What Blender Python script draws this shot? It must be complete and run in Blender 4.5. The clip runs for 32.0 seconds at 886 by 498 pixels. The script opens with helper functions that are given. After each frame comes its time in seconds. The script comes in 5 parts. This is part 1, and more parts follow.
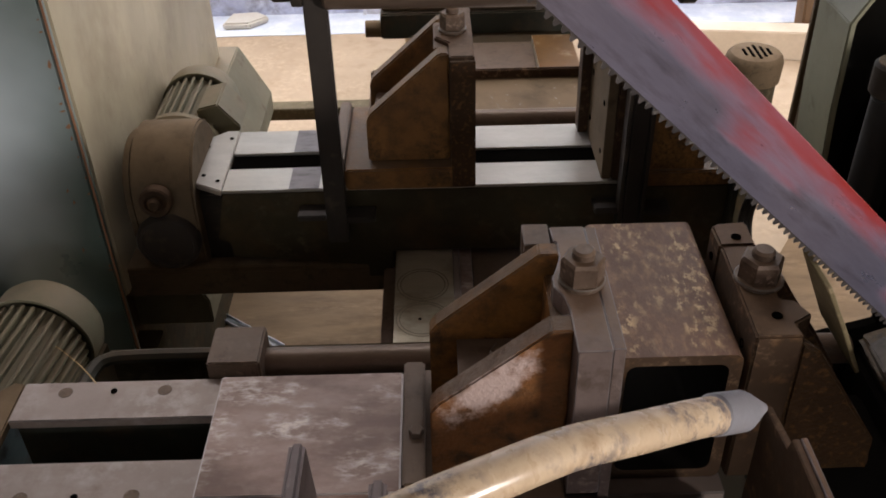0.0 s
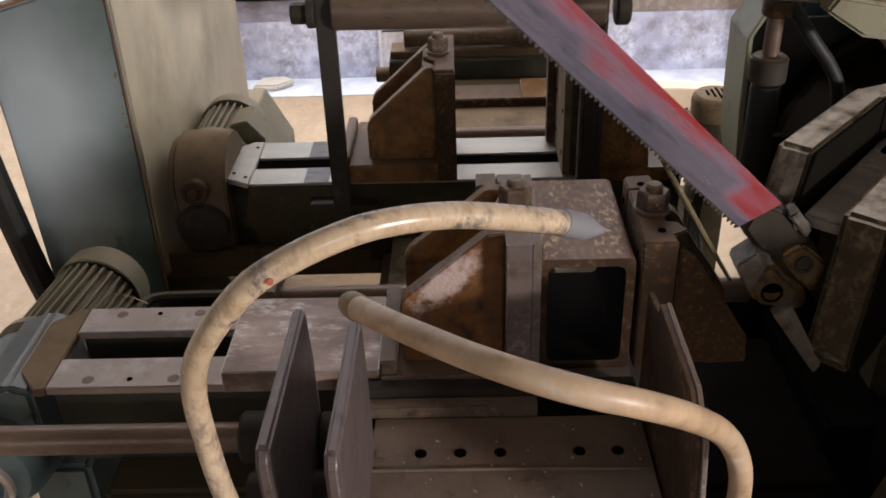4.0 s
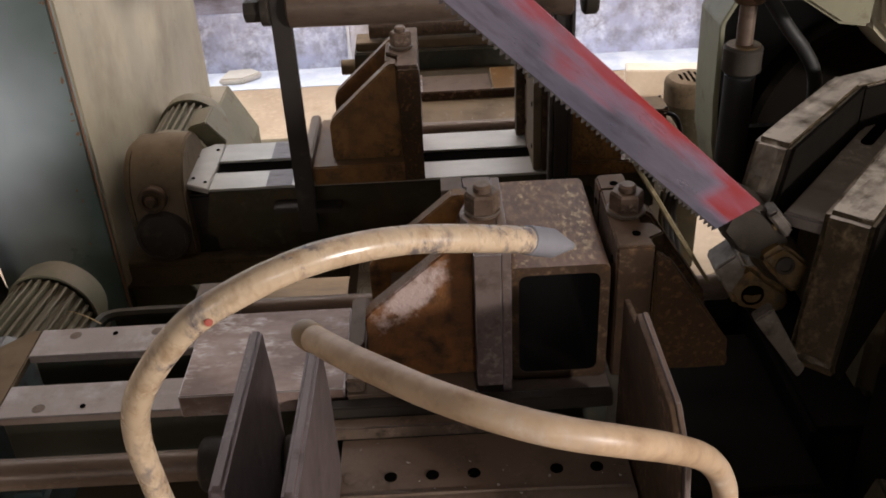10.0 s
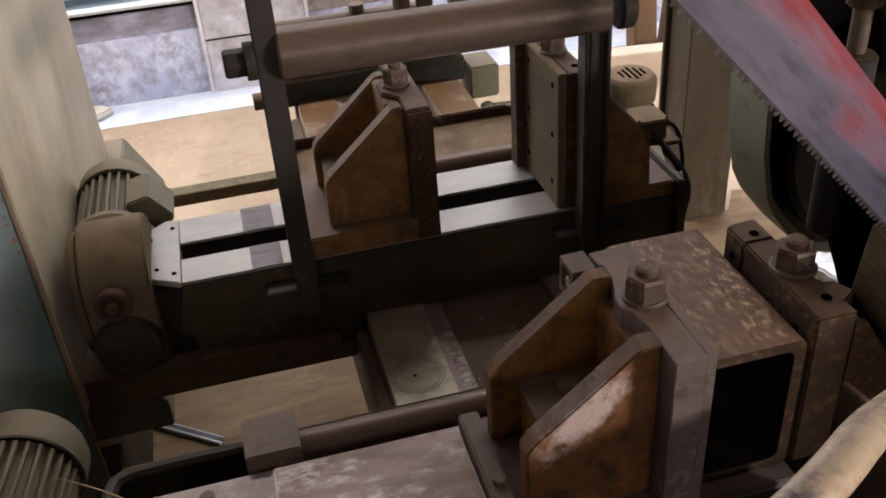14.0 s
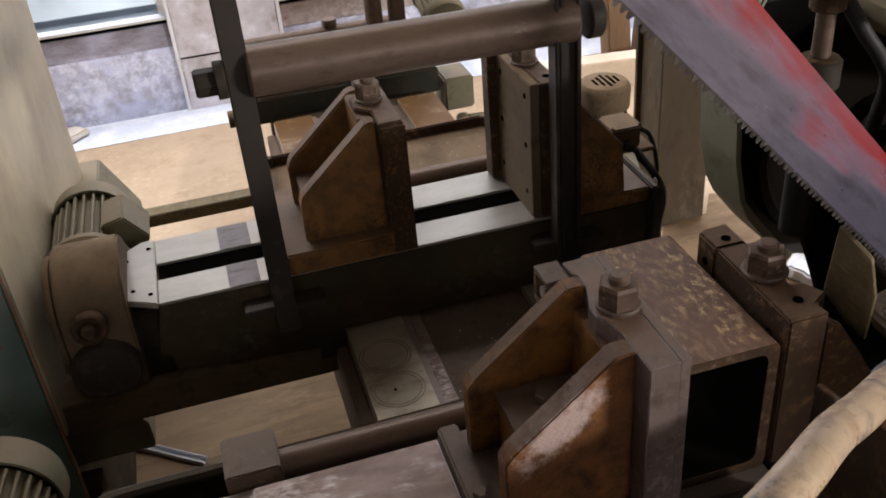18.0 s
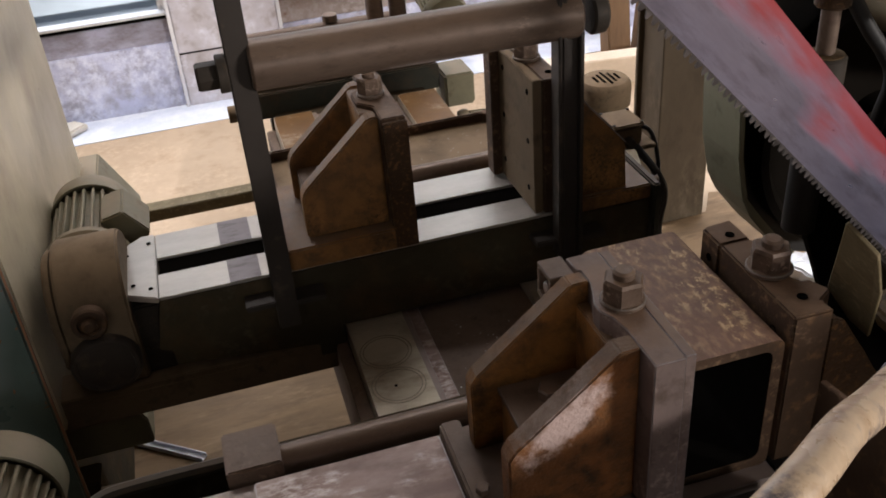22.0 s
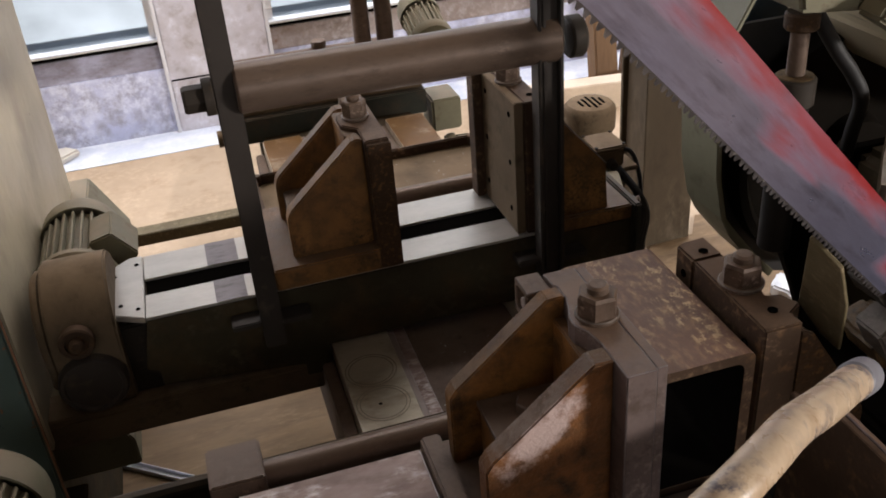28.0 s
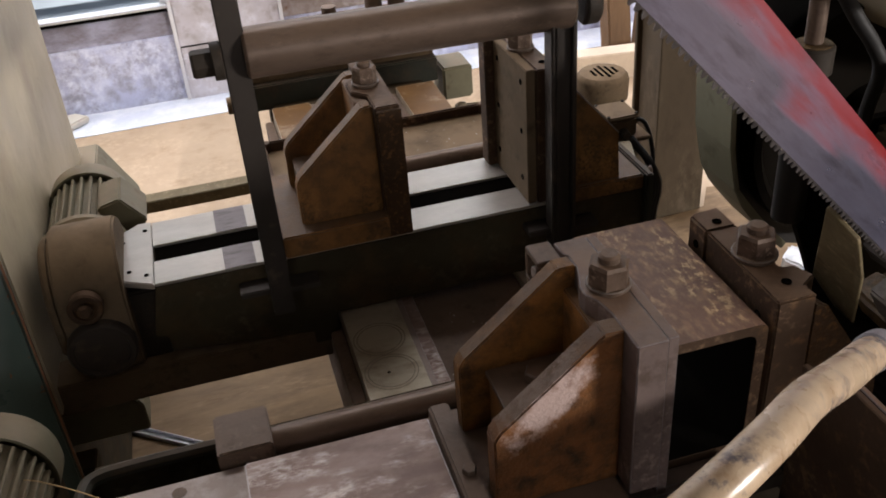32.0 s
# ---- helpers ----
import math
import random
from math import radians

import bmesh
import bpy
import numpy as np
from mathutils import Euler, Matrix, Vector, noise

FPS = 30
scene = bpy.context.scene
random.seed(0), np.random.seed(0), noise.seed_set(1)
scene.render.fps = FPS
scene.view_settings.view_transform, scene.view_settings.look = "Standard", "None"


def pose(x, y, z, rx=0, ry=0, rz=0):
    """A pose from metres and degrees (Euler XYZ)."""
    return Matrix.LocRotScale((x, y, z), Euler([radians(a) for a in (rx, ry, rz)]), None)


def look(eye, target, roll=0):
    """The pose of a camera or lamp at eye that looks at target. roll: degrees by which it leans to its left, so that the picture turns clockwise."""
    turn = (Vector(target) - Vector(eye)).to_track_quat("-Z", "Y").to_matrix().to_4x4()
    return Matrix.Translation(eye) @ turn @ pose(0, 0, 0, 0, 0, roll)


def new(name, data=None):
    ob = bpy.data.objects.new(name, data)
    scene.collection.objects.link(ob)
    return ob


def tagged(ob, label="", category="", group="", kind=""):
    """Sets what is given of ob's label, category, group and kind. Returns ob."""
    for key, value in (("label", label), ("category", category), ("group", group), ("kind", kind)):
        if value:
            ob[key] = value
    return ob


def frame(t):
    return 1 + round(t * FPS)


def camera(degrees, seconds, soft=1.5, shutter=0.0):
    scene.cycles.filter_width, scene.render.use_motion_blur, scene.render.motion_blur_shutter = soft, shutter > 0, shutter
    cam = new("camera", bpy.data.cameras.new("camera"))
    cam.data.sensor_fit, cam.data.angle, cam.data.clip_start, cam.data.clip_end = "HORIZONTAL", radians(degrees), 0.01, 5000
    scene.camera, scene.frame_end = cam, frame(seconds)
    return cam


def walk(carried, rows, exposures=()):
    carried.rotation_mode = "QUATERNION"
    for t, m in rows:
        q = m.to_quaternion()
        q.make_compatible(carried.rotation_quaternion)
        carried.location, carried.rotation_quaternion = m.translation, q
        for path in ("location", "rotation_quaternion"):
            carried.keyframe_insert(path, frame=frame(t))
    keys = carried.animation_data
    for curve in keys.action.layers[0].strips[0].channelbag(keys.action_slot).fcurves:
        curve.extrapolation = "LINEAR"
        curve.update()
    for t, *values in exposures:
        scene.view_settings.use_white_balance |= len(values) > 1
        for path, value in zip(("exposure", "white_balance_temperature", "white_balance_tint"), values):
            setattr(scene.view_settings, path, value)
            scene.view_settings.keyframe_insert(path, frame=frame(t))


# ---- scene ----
cam = camera(51.1, 32.0, soft=1.8)
PATH = [
    (0, (-0.016, 0.273, 1.674), (-0.011, 1.891, 0.498), -1.4),
    (0.5, (0.052, 0.059, 1.662), (-0.021, 1.745, 0.589), -2.1),
    (1, (0.066, -0.096, 1.677), (-0.014, 1.622, 0.656), -2.3),
    (1.5, (0.061, -0.136, 1.686), (-0.015, 1.602, 0.699), -1.9),
    (2, (0.064, -0.143, 1.69), (-0.007, 1.599, 0.71), -1.6),
    (2.5, (0.061, -0.134, 1.691), (-0.008, 1.608, 0.711), -1.6),
    (3, (0.06, -0.126, 1.688), (-0.012, 1.606, 0.691), -1.6),
    (3.5, (0.058, -0.12, 1.686), (0.006, 1.602, 0.67), -1.7),
    (4, (0.059, -0.119, 1.686), (0.015, 1.6, 0.664), -2.0),
    (4.5, (0.062, -0.122, 1.685), (0.025, 1.598, 0.664), -1.9),
    (6.5, (0.052, -0.1, 1.683), (0.027, 1.61, 0.646), -2.4),
    (7, (0.056, -0.092, 1.678), (0.038, 1.614, 0.635), -2.7),
    (7.5, (0.061, -0.086, 1.678), (0.051, 1.618, 0.631), -2.6),
    (8, (0.057, -0.078, 1.681), (0.054, 1.629, 0.639), -2.7),
    (8.5, (0.056, -0.07, 1.681), (0.056, 1.635, 0.635), -2.7),
    (9, (0.066, -0.069, 1.684), (0.075, 1.633, 0.634), -2.3),
    (9.5, (0.069, -0.058, 1.682), (0.067, 1.644, 0.632), -3.1),
    (10, (0.079, -0.044, 1.683), (0.078, 1.656, 0.629), -3.1),
    (10.5, (0.086, -0.033, 1.684), (0.088, 1.668, 0.632), -3.1),
    (11, (0.059, -0.009, 1.682), (0.045, 1.681, 0.613), -2.5),
    (11.5, (0.0, 0.158, 1.698), (-0.07, 1.837, 0.613), -3.3),
    (12, (-0.075, 0.274, 1.676), (-0.068, 1.957, 0.595), -1.9),
    (12.5, (-0.196, 0.309, 1.671), (0.065, 1.956, 0.567), -4.9),
    (13, (-0.258, 0.306, 1.667), (0.071, 1.951, 0.579), -5.2),
    (13.5, (-0.263, 0.312, 1.666), (0.103, 1.951, 0.58), -4.3),
    (14, (-0.256, 0.307, 1.669), (0.11, 1.945, 0.581), -4.2),
    (14.5, (-0.256, 0.305, 1.672), (0.114, 1.943, 0.585), -4.5),
    (16.5, (-0.246, 0.311, 1.669), (0.152, 1.946, 0.587), -5.1),
    (17, (-0.246, 0.306, 1.669), (0.154, 1.943, 0.592), -4.7),
    (17.5, (-0.246, 0.307, 1.675), (0.156, 1.944, 0.599), -4.9),
    (18, (-0.244, 0.304, 1.672), (0.16, 1.944, 0.601), -5.2),
    (18.5, (-0.244, 0.307, 1.67), (0.158, 1.945, 0.594), -5.2),
    (19, (-0.246, 0.308, 1.668), (0.154, 1.942, 0.587), -5.2),
    (19.5, (-0.247, 0.309, 1.667), (0.156, 1.94, 0.582), -5.1),
    (20, (-0.247, 0.309, 1.67), (0.162, 1.942, 0.589), -4.7),
    (20.5, (-0.249, 0.304, 1.669), (0.157, 1.94, 0.593), -4.8),
    (21, (-0.248, 0.302, 1.669), (0.154, 1.938, 0.591), -4.9),
    (21.5, (-0.25, 0.305, 1.668), (0.16, 1.938, 0.59), -4.6),
    (22, (-0.251, 0.308, 1.667), (0.158, 1.944, 0.592), -4.8),
    (22.5, (-0.248, 0.304, 1.669), (0.16, 1.941, 0.596), -4.8),
    (23, (-0.249, 0.298, 1.671), (0.16, 1.937, 0.6), -4.8),
    (23.5, (-0.248, 0.297, 1.674), (0.16, 1.937, 0.604), -5.2),
    (24, (-0.245, 0.289, 1.672), (0.161, 1.93, 0.604), -5.2),
    (24.5, (-0.245, 0.283, 1.669), (0.161, 1.924, 0.601), -5.4),
    (25, (-0.245, 0.283, 1.669), (0.164, 1.921, 0.597), -5.5),
    (25.5, (-0.244, 0.283, 1.669), (0.166, 1.92, 0.596), -5.3),
    (27.5, (-0.241, 0.283, 1.67), (0.173, 1.919, 0.598), -5.2),
    (28, (-0.242, 0.277, 1.669), (0.192, 1.937, 0.641), -4.7),
    (28.5, (-0.239, 0.283, 1.671), (0.181, 1.939, 0.631), -5.6),
    (29, (-0.247, 0.285, 1.68), (0.132, 1.953, 0.645), -6.6),
    (29.5, (-0.243, 0.286, 1.667), (0.15, 1.949, 0.627), -5.8),
    (30, (-0.242, 0.283, 1.666), (0.164, 1.932, 0.609), -5.6),
    (30.5, (-0.244, 0.284, 1.664), (0.157, 1.928, 0.597), -5.3),
    (31, (-0.244, 0.286, 1.663), (0.155, 1.926, 0.589), -5.2),
    (31.5, (-0.243, 0.286, 1.662), (0.153, 1.926, 0.587), -4.9),
    (32, (-0.241, 0.285, 1.66), (0.161, 1.92, 0.58), -4.6),
]
walk(cam, [(t, look(eye, target, roll)) for t, eye, target, roll in PATH])


# ---- world and light ----
world = bpy.data.worlds.new("sky")
scene.world = world
world.use_nodes = True
wn = world.node_tree.nodes
sky = wn.new("ShaderNodeTexSky")
sky.sky_type, sky.sun_disc = "NISHITA", False
sky.sun_elevation, sky.sun_rotation = radians(50), radians(20)
world.node_tree.links.new(sky.outputs[0], wn["Background"].inputs[0])
wn["Background"].inputs[1].default_value = 0.12


def area_lamp(name, loc, target, w, h, power, color):
    d = bpy.data.lights.new(name, "AREA")
    d.shape, d.size, d.size_y, d.energy, d.color = "RECTANGLE", w, h, power, color
    ob = new(name, d)
    ob.matrix_world = look(loc, target)
    return ob


FLOOR = -0.10
BACK = 4.75
area_lamp("back_window_light", (0.4, BACK + 0.10, 1.85), (0.4, 0, 1.75), 8.0, 2.9, 430, (1.0, 0.945, 0.97))
# Added lamp under the closed roof to brighten the rear wall and floor.
roof_light = area_lamp("roof_fill_light", (0.4, 3.75, 3.55), (0.4, 3.85, 0), 7.0, 0.6, 85, (1.0, 0.955, 0.975))
roof_light.data.spread = radians(125)
# The front and side lamps are weak added fill, no known windows.
area_lamp("front_fill_light", (-2.40, -2.55, 1.90), (0.0, 1.0, 0.97), 1.2, 0.36, 12, (1.0, 0.935, 0.885))
area_lamp("side_fill_light", (0.70, -2.55, 2.02), (0.0, 1.0, 0.97), 0.9, 0.30, 12, (1.0, 0.975, 0.98))
area_lamp("corner_window_light", (4.30, -2.55, 1.86), (0.0, 1.0, 0.97), 0.9, 0.42, 330, (1.0, 0.935, 0.90))

# ---- materials ----


def mat(name, base, dark=None, rough=0.6, metal=0.0, scale=6.0, amount=0.6, spot=None, spot_scale=30.0, spot_at=0.62, spot_soft=0.1,
        bump=0.15, bump_scale=120.0, stretch=(1, 1, 1), rough_var=0.15, dust=None, dust_amount=0.85, gloss=0.35, flake=None, patch=None):
    """Two-scale worn surface: base and dark mottled by a large noise, spots by a finer one, fine relief."""
    m = bpy.data.materials.new(name)
    m.use_nodes = True
    n, l = m.node_tree.nodes, m.node_tree.links
    b = n["Principled BSDF"]
    tc, mp = n.new("ShaderNodeTexCoord"), n.new("ShaderNodeMapping")
    mp.inputs["Scale"].default_value = stretch
    l.new(tc.outputs["Object"], mp.inputs["Vector"])

    def noise_tex(s, detail=6, rough_=0.6):
        t = n.new("ShaderNodeTexNoise")
        t.inputs["Scale"].default_value, t.inputs["Detail"].default_value, t.inputs["Roughness"].default_value = s, detail, rough_
        l.new(mp.outputs[0], t.inputs["Vector"])
        return t.outputs["Fac"]

    def ramp(src, lo, hi):
        r = n.new("ShaderNodeMapRange")
        r.inputs[1].default_value, r.inputs[2].default_value = lo, hi
        l.new(src, r.inputs[0])
        return r.outputs[0]

    def mix(f, a, c):
        x = n.new("ShaderNodeMix")
        x.data_type = "RGBA"
        l.new(f, x.inputs[0])
        for i, v in ((6, a), (7, c)):
            if isinstance(v, tuple):
                x.inputs[i].default_value = (*v, 1)
            else:
                l.new(v, x.inputs[i])
        return x.outputs[2]

    dark = dark or tuple(c * 0.55 for c in base)
    col = mix(ramp(noise_tex(scale), 0.5 - 0.28 / max(amount, 0.1) * 0.6, 0.5 + 0.28 / max(amount, 0.1) * 0.6), dark, base)
    fine = mix(ramp(noise_tex(scale * 14, 4), 0.3, 0.75), tuple(c * 0.8 for c in base), base)
    half = n.new("ShaderNodeMix")
    half.data_type = "RGBA"
    half.inputs[0].default_value = 0.35
    l.new(col, half.inputs[6]), l.new(fine, half.inputs[7])
    col = half.outputs[2]
    if spot:
        mask = ramp(noise_tex(spot_scale, 8, 0.65), spot_at - spot_soft, spot_at + spot_soft)
        col = mix(mask, col, spot)
    if flake:
        colour, f_scale, f_at, f_soft, area_scale, area_at = flake
        both = n.new("ShaderNodeMath")
        both.operation = "MULTIPLY"
        l.new(ramp(noise_tex(f_scale, 8, 0.7), f_at - f_soft, f_at + f_soft), both.inputs[0])
        l.new(ramp(noise_tex(area_scale, 3), area_at - 0.07, area_at + 0.07), both.inputs[1])
        col = mix(both.outputs[0], col, colour)
    # Pale patch: crisp for scuffs, soft for a painted sheen.
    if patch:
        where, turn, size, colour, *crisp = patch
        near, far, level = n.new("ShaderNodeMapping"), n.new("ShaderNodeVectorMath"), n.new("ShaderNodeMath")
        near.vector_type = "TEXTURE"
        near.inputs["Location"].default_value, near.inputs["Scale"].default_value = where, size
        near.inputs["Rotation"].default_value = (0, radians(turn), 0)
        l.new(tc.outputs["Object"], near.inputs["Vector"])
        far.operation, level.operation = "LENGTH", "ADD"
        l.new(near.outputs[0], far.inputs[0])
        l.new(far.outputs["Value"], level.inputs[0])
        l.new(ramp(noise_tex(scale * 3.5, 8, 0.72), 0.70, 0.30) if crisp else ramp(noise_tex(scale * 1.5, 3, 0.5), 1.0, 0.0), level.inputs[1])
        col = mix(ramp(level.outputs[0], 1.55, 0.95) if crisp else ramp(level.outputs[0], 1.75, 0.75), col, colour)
    b.inputs["Metallic"].default_value = metal
    b.inputs["Specular IOR Level"].default_value = gloss
    if dust:
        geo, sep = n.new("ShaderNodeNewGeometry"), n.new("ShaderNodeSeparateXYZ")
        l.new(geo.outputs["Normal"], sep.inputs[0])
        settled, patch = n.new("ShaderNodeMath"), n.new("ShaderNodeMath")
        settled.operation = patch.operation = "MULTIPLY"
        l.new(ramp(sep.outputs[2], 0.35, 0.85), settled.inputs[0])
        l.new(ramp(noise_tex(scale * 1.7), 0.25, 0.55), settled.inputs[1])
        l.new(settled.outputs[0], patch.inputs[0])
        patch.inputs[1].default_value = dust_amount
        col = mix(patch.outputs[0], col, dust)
        bare = n.new("ShaderNodeMapRange")
        bare.inputs[3].default_value, bare.inputs[4].default_value = metal, metal * 0.15
        l.new(patch.outputs[0], bare.inputs[0])
        l.new(bare.outputs[0], b.inputs["Metallic"])
    l.new(col, b.inputs["Base Color"])
    rr = n.new("ShaderNodeMapRange")
    rr.inputs[3].default_value, rr.inputs[4].default_value = max(0.05, rough - rough_var), min(1, rough + rough_var)
    l.new(noise_tex(scale * 3), rr.inputs[0])
    l.new(rr.outputs[0], b.inputs["Roughness"])
    if bump:
        bp = n.new("ShaderNodeBump")
        bp.inputs["Strength"].default_value, bp.inputs["Distance"].default_value = bump, 0.002
        l.new(noise_tex(bump_scale, 5), bp.inputs["Height"])
        l.new(bp.outputs[0], b.inputs["Normal"])
    return m


CONCRETE = mat("floor_concrete", (0.475, 0.365, 0.255), (0.36, 0.265, 0.175), 0.9, 0, 1.6, 1.0, (0.33, 0.235, 0.15), 9, 0.66, 0.14, 0.3, 60, flake=((0.50, 0.38, 0.26), 40, 0.56, 0.12, 5, 0.52))
# Daylight on the floor, put into a pale blue colour.
LIT_FLOOR = mat("lit_floor", (0.80, 0.86, 0.97), (0.62, 0.68, 0.80), 0.85, 0, 3, 1.0, (0.88, 0.92, 0.97), 6, 0.56, 0.10, 0.4, 60)
STONE = mat("wall_stone", (0.62, 0.66, 0.86), (0.34, 0.35, 0.48), 0.95, 0, 3.2, 1.2, (0.24, 0.22, 0.25), 11, 0.60, 0.16, 1.0, 45, flake=((0.80, 0.84, 0.97), 26, 0.54, 0.12, 4.0, 0.48))
STONE_GREY = mat("wall_stone_grey", (0.50, 0.51, 0.66), (0.24, 0.225, 0.26), 0.95, 0, 3, 1.2, (0.17, 0.15, 0.155), 7, 0.56, 0.16, 0.9, 50, (1, 1, 2))
STONE_WARM = mat("wall_stone_brown", (0.36, 0.31, 0.29), (0.19, 0.155, 0.135), 0.95, 0, 3.5, 1.1, (0.44, 0.40, 0.40), 30, 0.58, 0.14, 0.9, 60, flake=((0.22, 0.13, 0.08), 12, 0.56, 0.10, 2.5, 0.54))
PILLAR = mat("pillar_concrete", (0.66, 0.65, 0.73), (0.42, 0.385, 0.38), 0.95, 0, 3, 1.1, (0.29, 0.25, 0.23), 10, 0.62, 0.12, 0.8, 45, flake=((0.78, 0.79, 0.89), 20, 0.55, 0.12, 4.0, 0.52))
MORTAR = mat("white_mortar", (0.82, 0.83, 0.86), (0.65, 0.66, 0.7), 0.9, 0, 5)
PLASTER = mat("plaster", (0.24, 0.22, 0.20), (0.17, 0.155, 0.14), 0.9, 0, 1.2)
ROOF = mat("roof_sheet", (0.13, 0.12, 0.11), (0.08, 0.075, 0.07), 0.8, 0, 1.0)
ALU = mat("aluminium", (0.76, 0.77, 0.79), (0.55, 0.57, 0.6), 0.45, 0.6, 4)
# The soft pale patch paints a glossy sheen onto the front panel.
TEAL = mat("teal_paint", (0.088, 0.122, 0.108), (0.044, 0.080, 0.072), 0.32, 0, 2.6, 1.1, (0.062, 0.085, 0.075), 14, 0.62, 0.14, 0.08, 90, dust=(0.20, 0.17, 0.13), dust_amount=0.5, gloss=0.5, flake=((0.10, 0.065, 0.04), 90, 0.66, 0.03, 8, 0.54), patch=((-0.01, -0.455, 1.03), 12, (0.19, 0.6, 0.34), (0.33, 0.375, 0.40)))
GEAR_TEAL = mat("gearbox_teal_paint", (0.085, 0.125, 0.128), (0.030, 0.042, 0.043), 0.35, 0, 9, 1.1, (0.02, 0.018, 0.016), 26, 0.62, 0.06, 0.25, 90, dust=(0.13, 0.105, 0.08), dust_amount=0.6, gloss=0.5)
CREAM = mat("grey_green_paint", (0.45, 0.39, 0.268), (0.26, 0.215, 0.145), 0.44, 0, 1.6, 1.0, (0.165, 0.125, 0.08), 4, 0.66, 0.16, 0.1, 80, (1, 1, 0.75), flake=((0.10, 0.06, 0.035), 60, 0.66, 0.03, 5, 0.54))
RING = mat("ring_scratch", (0.26, 0.22, 0.16), (0.17, 0.14, 0.10), 0.5, 0.2, 20)
RUST_EDGE = mat("rust_edge", (0.25, 0.13, 0.07), (0.14, 0.07, 0.04), 0.9, 0, 20)
GREEN = mat("green_machine_paint", (0.054, 0.045, 0.027), (0.026, 0.0215, 0.0128), 0.8, 0, 5, 1.1, (0.070, 0.045, 0.023), 16, 0.60, 0.12, 0.25, 90, dust=(0.072, 0.050, 0.030), dust_amount=0.75, gloss=0.1, flake=((0.085, 0.068, 0.043), 40, 0.58, 0.08, 6, 0.54))
VISE_GREEN = mat("vise_green_paint", (0.044, 0.047, 0.037), (0.020, 0.021, 0.016), 0.55, 0, 6, 1.0, (0.065, 0.045, 0.03), 14, 0.60, 0.1, 0.15, 90, dust=(0.10, 0.072, 0.048), dust_amount=0.7, gloss=0.2)
GREEN_LIGHT = mat("pale_green_paint", (0.20, 0.185, 0.122), (0.115, 0.103, 0.066), 0.65, 0, 6, 0.9, (0.095, 0.067, 0.04), 20, 0.64, 0.06, 0.15, 90, dust=(0.25, 0.19, 0.12), dust_amount=0.75, gloss=0.2)
DUSTY = mat("dusty_grey_paint", (0.135, 0.097, 0.060), (0.076, 0.054, 0.033), 0.85, 0, 7, 1.0, (0.060, 0.042, 0.025), 26, 0.63, 0.1, 0.3, 90, dust=(0.225, 0.157, 0.096), dust_amount=0.8, gloss=0.1, flake=((0.065, 0.050, 0.032), 50, 0.60, 0.07, 8, 0.53))
STEEL = mat("machined_steel", (0.32, 0.258, 0.23), (0.235, 0.183, 0.158), 0.44, 0.3, 6, 0.8, (0.20, 0.148, 0.122), 22, 0.66, 0.08, 0.08, 160, flake=((0.42, 0.365, 0.335), 30, 0.56, 0.12, 9, 0.54))
RAIL = mat("bright_rail_steel", (0.52, 0.485, 0.435), (0.38, 0.345, 0.305), 0.38, 0.65, 6, 0.9, (0.27, 0.235, 0.20), 14, 0.72, 0.05, 0.05, 160, (1, 3, 1))
BED_RAIL = mat("bed_rail_steel", (0.55, 0.485, 0.375), (0.34, 0.29, 0.21), 0.34, 0.45, 5, 1.0, (0.20, 0.15, 0.095), 9, 0.62, 0.12, 0.05, 160, (1, 2, 1))
SMEAR = mat("grease_smear", (0.21, 0.185, 0.185), (0.13, 0.112, 0.11), 0.38, 0.5, 10, 1.0, (0.075, 0.064, 0.06), 26, 0.62, 0.12, 0.1, 120, (1, 3, 1))
PLATE = mat("worn_steel_plate", (0.245, 0.160, 0.132), (0.130, 0.082, 0.065), 0.46, 0.2, 11, 1.1, (0.34, 0.255, 0.225), 12, 0.56, 0.14, 0.1, 140, (0.8, 1.5, 1), flake=((0.60, 0.52, 0.48), 52, 0.53, 0.09, 16, 0.56))
BROWN = mat("dusty_brown_steel", (0.140, 0.096, 0.069), (0.070, 0.047, 0.033), 0.62, 0.08, 9, 1.0, (0.038, 0.025, 0.017), 50, 0.60, 0.07, 0.3, 140, dust=(0.152, 0.101, 0.070), dust_amount=0.85, flake=((0.20, 0.14, 0.10), 90, 0.58, 0.06, 10, 0.52))
DARK = mat("dark_oily_steel", (0.042, 0.034, 0.027), (0.020, 0.0165, 0.013), 0.6, 0.1, 14, 0.9, (0.06, 0.042, 0.029), 34, 0.64, 0.07, 0.2, 120, gloss=0.12)
BAR = mat("dark_bar_steel", (0.045, 0.037, 0.031), (0.024, 0.019, 0.016), 0.5, 0.3, 8, 0.8, (0.085, 0.063, 0.046), 22, 0.66, 0.07, 0.1, 120)
ROD = mat("dark_round_bar", (0.155, 0.110, 0.083), (0.090, 0.062, 0.046), 0.38, 0.40, 6, 0.9, (0.080, 0.055, 0.041), 30, 0.62, 0.12, 0.1, 140, (1, 2.5, 2.5), dust=(0.175, 0.112, 0.070), dust_amount=0.5, flake=((0.22, 0.16, 0.125), 90, 0.60, 0.08, 9, 0.55))
TUBE = mat("tube_steel", (0.190, 0.106, 0.070), (0.112, 0.060, 0.039), 0.5, 0.12, 12, 1.0, (0.27, 0.155, 0.085), 60, 0.58, 0.10, 0.35, 170, (2.0, 1.0, 1.6), flake=((0.60, 0.41, 0.225), 58, 0.55, 0.04, 9, 0.51))
